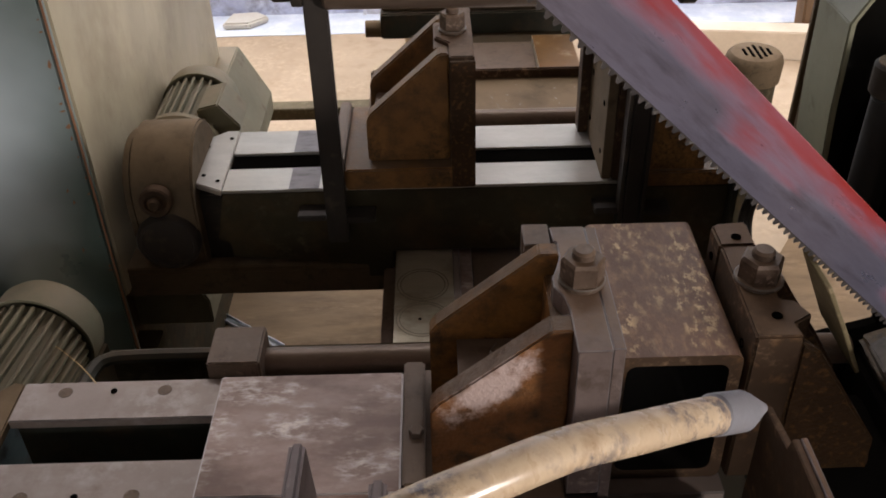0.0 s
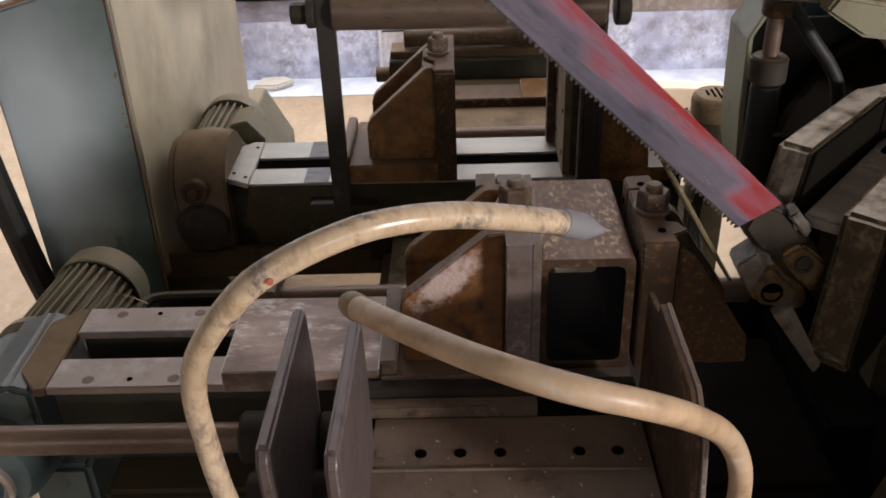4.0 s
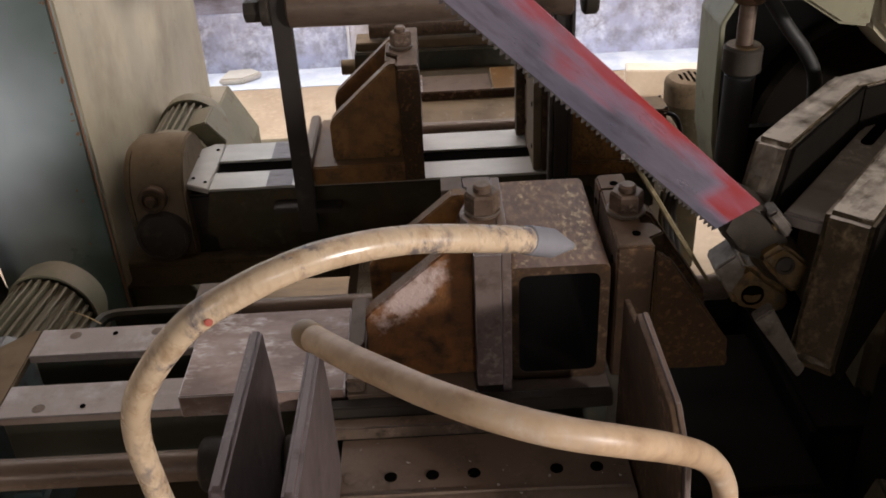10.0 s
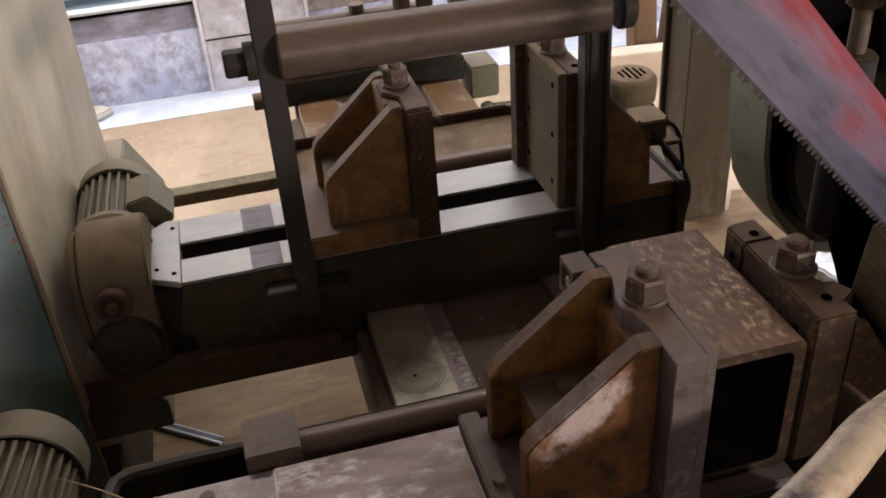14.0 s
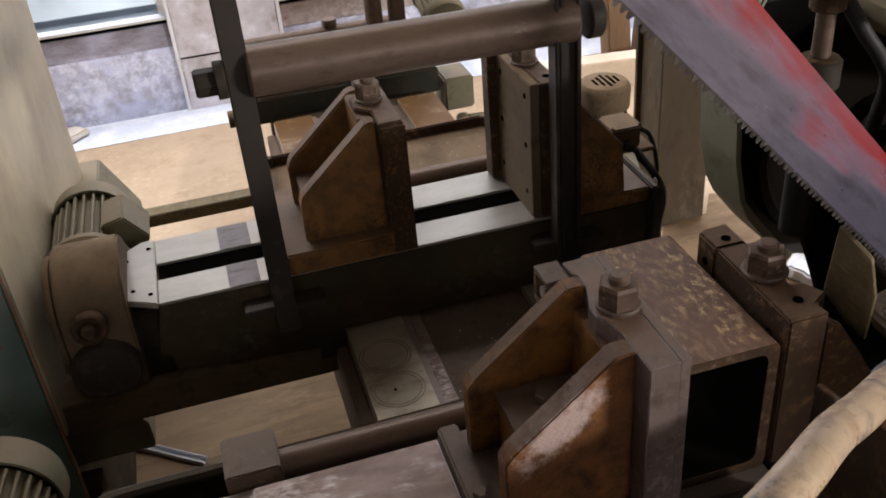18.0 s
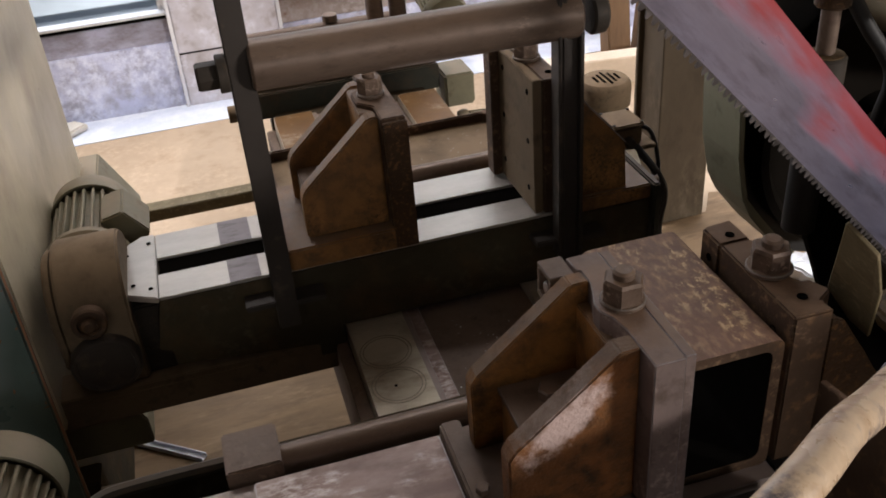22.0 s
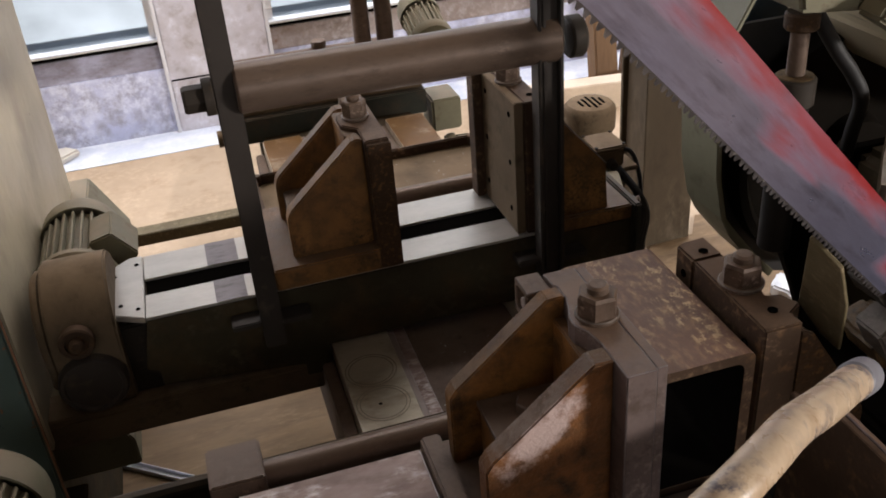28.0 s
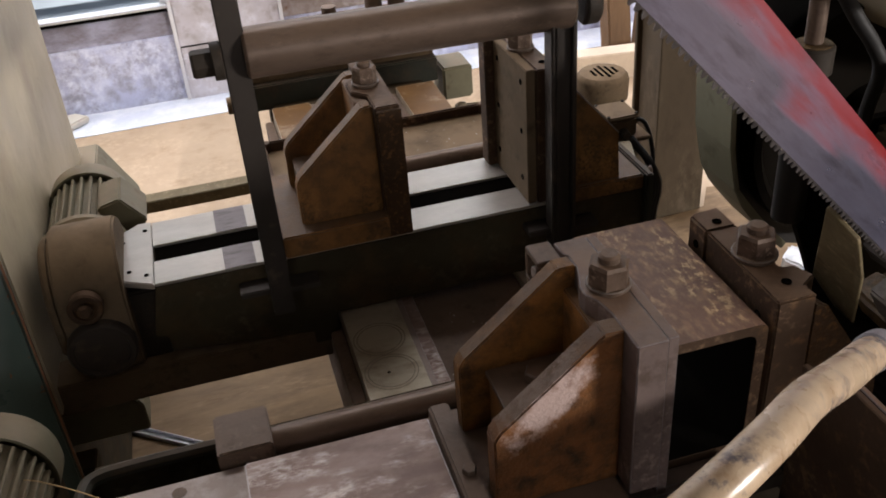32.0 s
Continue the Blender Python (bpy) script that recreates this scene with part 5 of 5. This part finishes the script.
for x, lab in ((-0.203, "dark flat upright bar"), (0.303, "dark upright channel bar")):
    part("upright_bar", box(x - 0.018, x + 0.018, Y - 0.034, Y - 0.016, 0.735, 1.75, 0.002), BAR, clamp, lab)
    if x > 0:
        for u in (-0.018, 0.011):
            part("bar_lip", box(x + u, x + u + 0.007, Y - 0.046, Y - 0.0345, 0.735, 1.75, 0.0015), BAR, clamp)
    part("bracket", box(x - 0.066, x - 0.0175, Y - 0.040, Y - 0.002, 0.785, 0.796, 0.002), BAR, clamp)
    part("bracket", box(x + 0.0175, x + 0.066, Y - 0.040, Y - 0.002, 0.779, 0.790, 0.002), BAR, clamp)
part("channel_flange", box(0.276, 0.2825, Y - 0.05, Y - 0.016, 0.76, 1.75, 0.002), BAR, clamp)
part("roller", cyl((-0.190, Y - 0.02, 1.193), (0.318, Y - 0.02, 1.188), 0.0375, 40, 0.004), ROD, clamp, "dark round hold-down roller", True)
part("roller_end", cyl((0.335, Y - 0.02, 1.185), (0.362, Y - 0.02, 1.185), 0.034, 32, 0.004), DARK, clamp, smooth=True)
part("axle_plate", cyl((-0.221, Y - 0.025, 1.190), (-0.236, Y - 0.025, 1.190), 0.028, 24), DARK, clamp, smooth=True)
part("axle_nut", hexagon((-0.236, Y - 0.025, 1.190), (-1, 0, 0), 0.036, 0.030), DARK, clamp)

tray = thing("chip_tray", (0.08, Y + 0.38, 0.70), "dusty brown chip tray with dark lip behind the carriage", "tray")
part("floor", box(-0.160, 0.335, Y + 0.245, Y + 0.525, 0.766, 0.772, 0.001), DUSTY, tray, "dusty brown tray floor")
for b in ((-0.166, 0.341, Y + 0.5255, Y + 0.535, 0.752, 0.794), (-0.167, -0.1605, Y + 0.215, Y + 0.525, 0.752, 0.794), (0.3355, 0.342, Y + 0.235, Y + 0.525, 0.752, 0.794)):
    part("lip", box(*b, 0.003), BROWN_DARK, tray)
for x in (-0.160, 0.3355):
    part("lip_corner", cyl((x, Y + 0.527, 0.752), (x, Y + 0.527, 0.7945), 0.010, 16), BROWN_DARK, tray, smooth=True)
part("round_bar", cyl((-0.17, Y + 0.30, 0.790), (0.33, Y + 0.30, 0.790), 0.021, 24), ROD, tray, "round tie bar", True)
part("bearer", box(-0.05, 0.20, Y + 0.2105, Y + 0.52, 0.70, 0.7655, 0.003), GREEN, tray)

motor("carriage_motor", (-0.525, Y + 0.47, 0.775), (-0.525, Y + 0.21, 0.775), 0.076, 26, "dusty grey-green finned motor on the carriage end")
part("terminal_box", prism([(-0.50, 0.80), (-0.44, 0.76), (-0.41, 0.81), (-0.45, 0.86), (-0.49, 0.85)], "y", Y + 0.26, Y + 0.36, 0.003), GREEN_LIGHT, bpy.data.objects["carriage_motor"], "pale green terminal box")

jb = thing("junction_box", (0.54, Y + 0.26, 0.79), "dusty grey junction box with a cable on the carriage end", "junction box")
part("body", box(0.508, 0.572, Y + 0.225, Y + 0.295, 0.800, 0.840, 0.004), DUSTY, jb)
part("lid", box(0.504, 0.576, Y + 0.221, Y + 0.299, 0.8405, 0.849, 0.003), DUSTY, jb)
for x, y in ((0.510, Y + 0.228), (0.570, Y + 0.228), (0.510, Y + 0.292), (0.570, Y + 0.292)):
    part("lid_screw", cyl((x, y, 0.849), (x, y, 0.852), 0.0035, 10, 0.0005), DARK, jb)
part("base_plate", box(0.500, 0.600, Y + 0.215, Y + 0.31, 0.790, 0.7995, 0.002), DUSTY, jb)
part("gland", cyl((0.540, Y + 0.2245, 0.815), (0.540, Y + 0.205, 0.812), 0.010, 16), DARK, jb, smooth=True)
part("cable", pipe([(0.573, Y + 0.26, 0.825), (0.602, Y + 0.25, 0.812), (0.612, Y + 0.23, 0.76), (0.605, Y + 0.21, 0.70), (0.595, Y + 0.2, 0.60)], 0.005, 8), BLACK, jb, smooth=True)
for k in range(3):
    part("cable", pipe([(0.545 + 0.006 * k, Y + 0.22, 0.80), (0.575, Y + 0.185 - 0.01 * k, 0.765), (0.585 + 0.006 * k, Y + 0.165, 0.71), (0.575 + 0.008 * k, Y + 0.17, 0.62), (0.60 + 0.012 * k, Y + 0.20, 0.45), (0.62, Y + 0.26, 0.22 - 0.02 * k)], 0.007, 8), BLACK, jb, "black drooping cable", True)
part("arm", turned(box(-0.012, 0.012, -0.07, 0.07, -0.014, 0.014, 0.003), pose(0.512, Y + 0.135, 0.793, 0, 0, -18)), CREAM, jb)
part("spring", lathe((0.485, Y + 0.06, 0.82), (0.515, Y + 0.05, 0.815), [(0, 0.007), (0.006, 0.011), (0.012, 0.007), (0.018, 0.011), (0.024, 0.007), (0.030, 0.011), (0.034, 0.005)], 14), RUST_DARK, jb, "small rusty spring", True)
part("post", box(0.520, 0.560, Y + 0.235, Y + 0.29, 0.62, 0.7895, 0.002), DARK, jb)
part("bracket", box(0.4905, 0.560, Y + 0.235, Y + 0.29, 0.60, 0.6195, 0.002), DARK, jb)

PLACE.clear()

# ---- rear rack ----
rack = thing("rear_roller_rack", (0.1, 2.8, FLOOR), "dark green rear rack with round shafts and posts", "roller rack")
part("beam", box(-0.17, 0.40, 2.78, 2.86, 0.60, 0.675, 0.004), VISE_GREEN, rack)
part("beam_top", box(-0.165, 0.395, 2.80, 2.90, 0.6755, 0.70, 0.003), DUSTY, rack)
part("shaft", cyl((-0.12, 2.84, 0.735), (0.36, 2.84, 0.735), 0.032, 28), BROWN, rack, smooth=True)
part("shaft", cyl((-0.13, 2.93, 0.775), (0.33, 2.93, 0.775), 0.026, 28), BROWN, rack, smooth=True)
part("bolt", cyl((-0.215, 2.80, 0.625), (-0.1705, 2.80, 0.625), 0.024, 20), DUSTY, rack, smooth=True)
part("pin", cyl((0.125, 2.93, 0.801), (0.125, 2.93, 0.822), 0.022, 20), BROWN, rack, smooth=True)
for x in (0.245, 0.312):
    part("post", cyl((x, 2.86, 0.7005), (x, 2.86, 1.6), 0.025, 24), ROD, rack, smooth=True)
part("end_block", box(0.41, 0.50, 2.76, 2.88, 0.54, 0.64, 0.006), GREEN_LIGHT, rack)
part("leg", box(-0.10, 0.38, 2.78, 2.86, FLOOR, 0.5995, 0.004), GREEN, rack)
motor("rack_motor", (0.44, 2.98, 0.86), (0.44, 2.80, 0.80), 0.06, 20, "small dusty green motor on the rear rack")
motor("rear_drive_motor", (0.59, 2.72, 0.47), (0.44, 2.74, 0.47), 0.058, 20, "dusty green finned motor beside the bed")

# ---- hydraulic power pack on the floor ----
pack = thing("pump_motor", (0.88, 2.68, FLOOR), "vertical dusty green pump motor with slotted fan cap", "pump motor")
part("fan_cap", lathe((0.88, 2.68, 0.50), (0.88, 2.68, 1), [(0, 0.078), (0.055, 0.080), (0.068, 0.077), (0.078, 0.068), (0.082, 0.05), (0.0835, 0)], 36), DUSTY, pack, smooth=True)
part("body", cyl((0.88, 2.68, 0.22), (0.88, 2.68, 0.4995), 0.07, 32), GREEN, pack, smooth=True)
part("tank", box(0.80, 0.93, 2.61, 2.75, FLOOR, 0.219, 0.008), GREEN, pack)
for i in range(-2, 3):
    part("cap_slot", box(0.88 + i * 0.017 - 0.004, 0.88 + i * 0.017 + 0.004, 2.65 - 0.012 * (2 - abs(i)), 2.70 + 0.012 * (2 - abs(i)) - 0.01, 0.5815, 0.5845, 0.0008), HOLE, pack)

# ---- things on the floor behind ----
solo("pale_board", turned(box(-0.75, 0.75, -0.055, 0.055, 0, 0.13, 0.005), pose(1.75, 4.10, FLOOR, 0, 0, -8)), PLANK, "long pale timber lying on the floor", "timber")
for x, y, lean in ((1.74, 4.36, -4), (1.90, 4.36, 5)):
    solo("wooden_pole", turned(box(-0.06, 0.06, -0.055, 0.055, -0.003, 1.7, 0.008), pose(x, y, FLOOR + 0.004, 0, lean, 0)), WOOD, "brown wooden pole leaning by the wall", "pole", "wooden poles")
solo("white_scrap", rough(turned(prism([(-0.06, -0.08), (0.05, -0.07), (0.07, 0.03), (0.02, 0.09), (-0.06, 0.06)], "z", 0, 0.05, 0.008), pose(1.478, 2.375, FLOOR + 0.002, 0, 0, 20)), 0.008, 30), ALU, "crumpled bright foil scrap on the floor", "scrap")
solo("paper_scrap", turned(prism([(-0.11, -0.06), (0.02, -0.08), (0.12, -0.01), (0.07, 0.06), (-0.06, 0.07)], "z", 0, 0.035, 0.01), pose(-0.95, 4.64, FLOOR + 0.004, 0, 0, 10)), PAPER, "crumpled pale paper scrap on the floor", "paper")

# ---- loose metal chips ----
random.seed(11)


def chips(count, x0, x1, y0, y1, z):
    bm = bmesh.new()
    for i in range(count):
        x, y = x0 + (x1 - x0) * random.random(), y0 + (y1 - y0) * random.random()
        a, r = random.random() * 6.28, 0.0008 + 0.0016 * random.random() ** 2
        pts = [(x + r * math.cos(a) * 2.2, y + r * math.sin(a) * 2.2, z), (x - r * math.sin(a), y + r * math.cos(a), z), (x - r * math.cos(a), y - r * math.sin(a), z + r * 0.8), (x + r * math.sin(a), y - r * math.cos(a), z + r * 0.4)]
        v = [bm.verts.new(p) for p in pts]
        for f in ((0, 1, 2), (0, 2, 3), (1, 2, 3), (0, 1, 3)):
            bm.faces.new([v[k] for k in f])
    return bm


CHIP = mat("bright_chip", (0.62, 0.58, 0.55), (0.22, 0.18, 0.15), 0.35, 0.7, 60)
solo("metal_chips", joined(chips(80, -0.06, 0.30, 0.45, 0.89, 0.8032), chips(50, 0.05, 0.25, 1.37, 1.66, 0.6182), chips(60, -0.14, 0.33, 1.98, 2.21, 0.7285)), CHIP,
     "tiny bright metal chips scattered over the machine", "chips", kind="stuff")
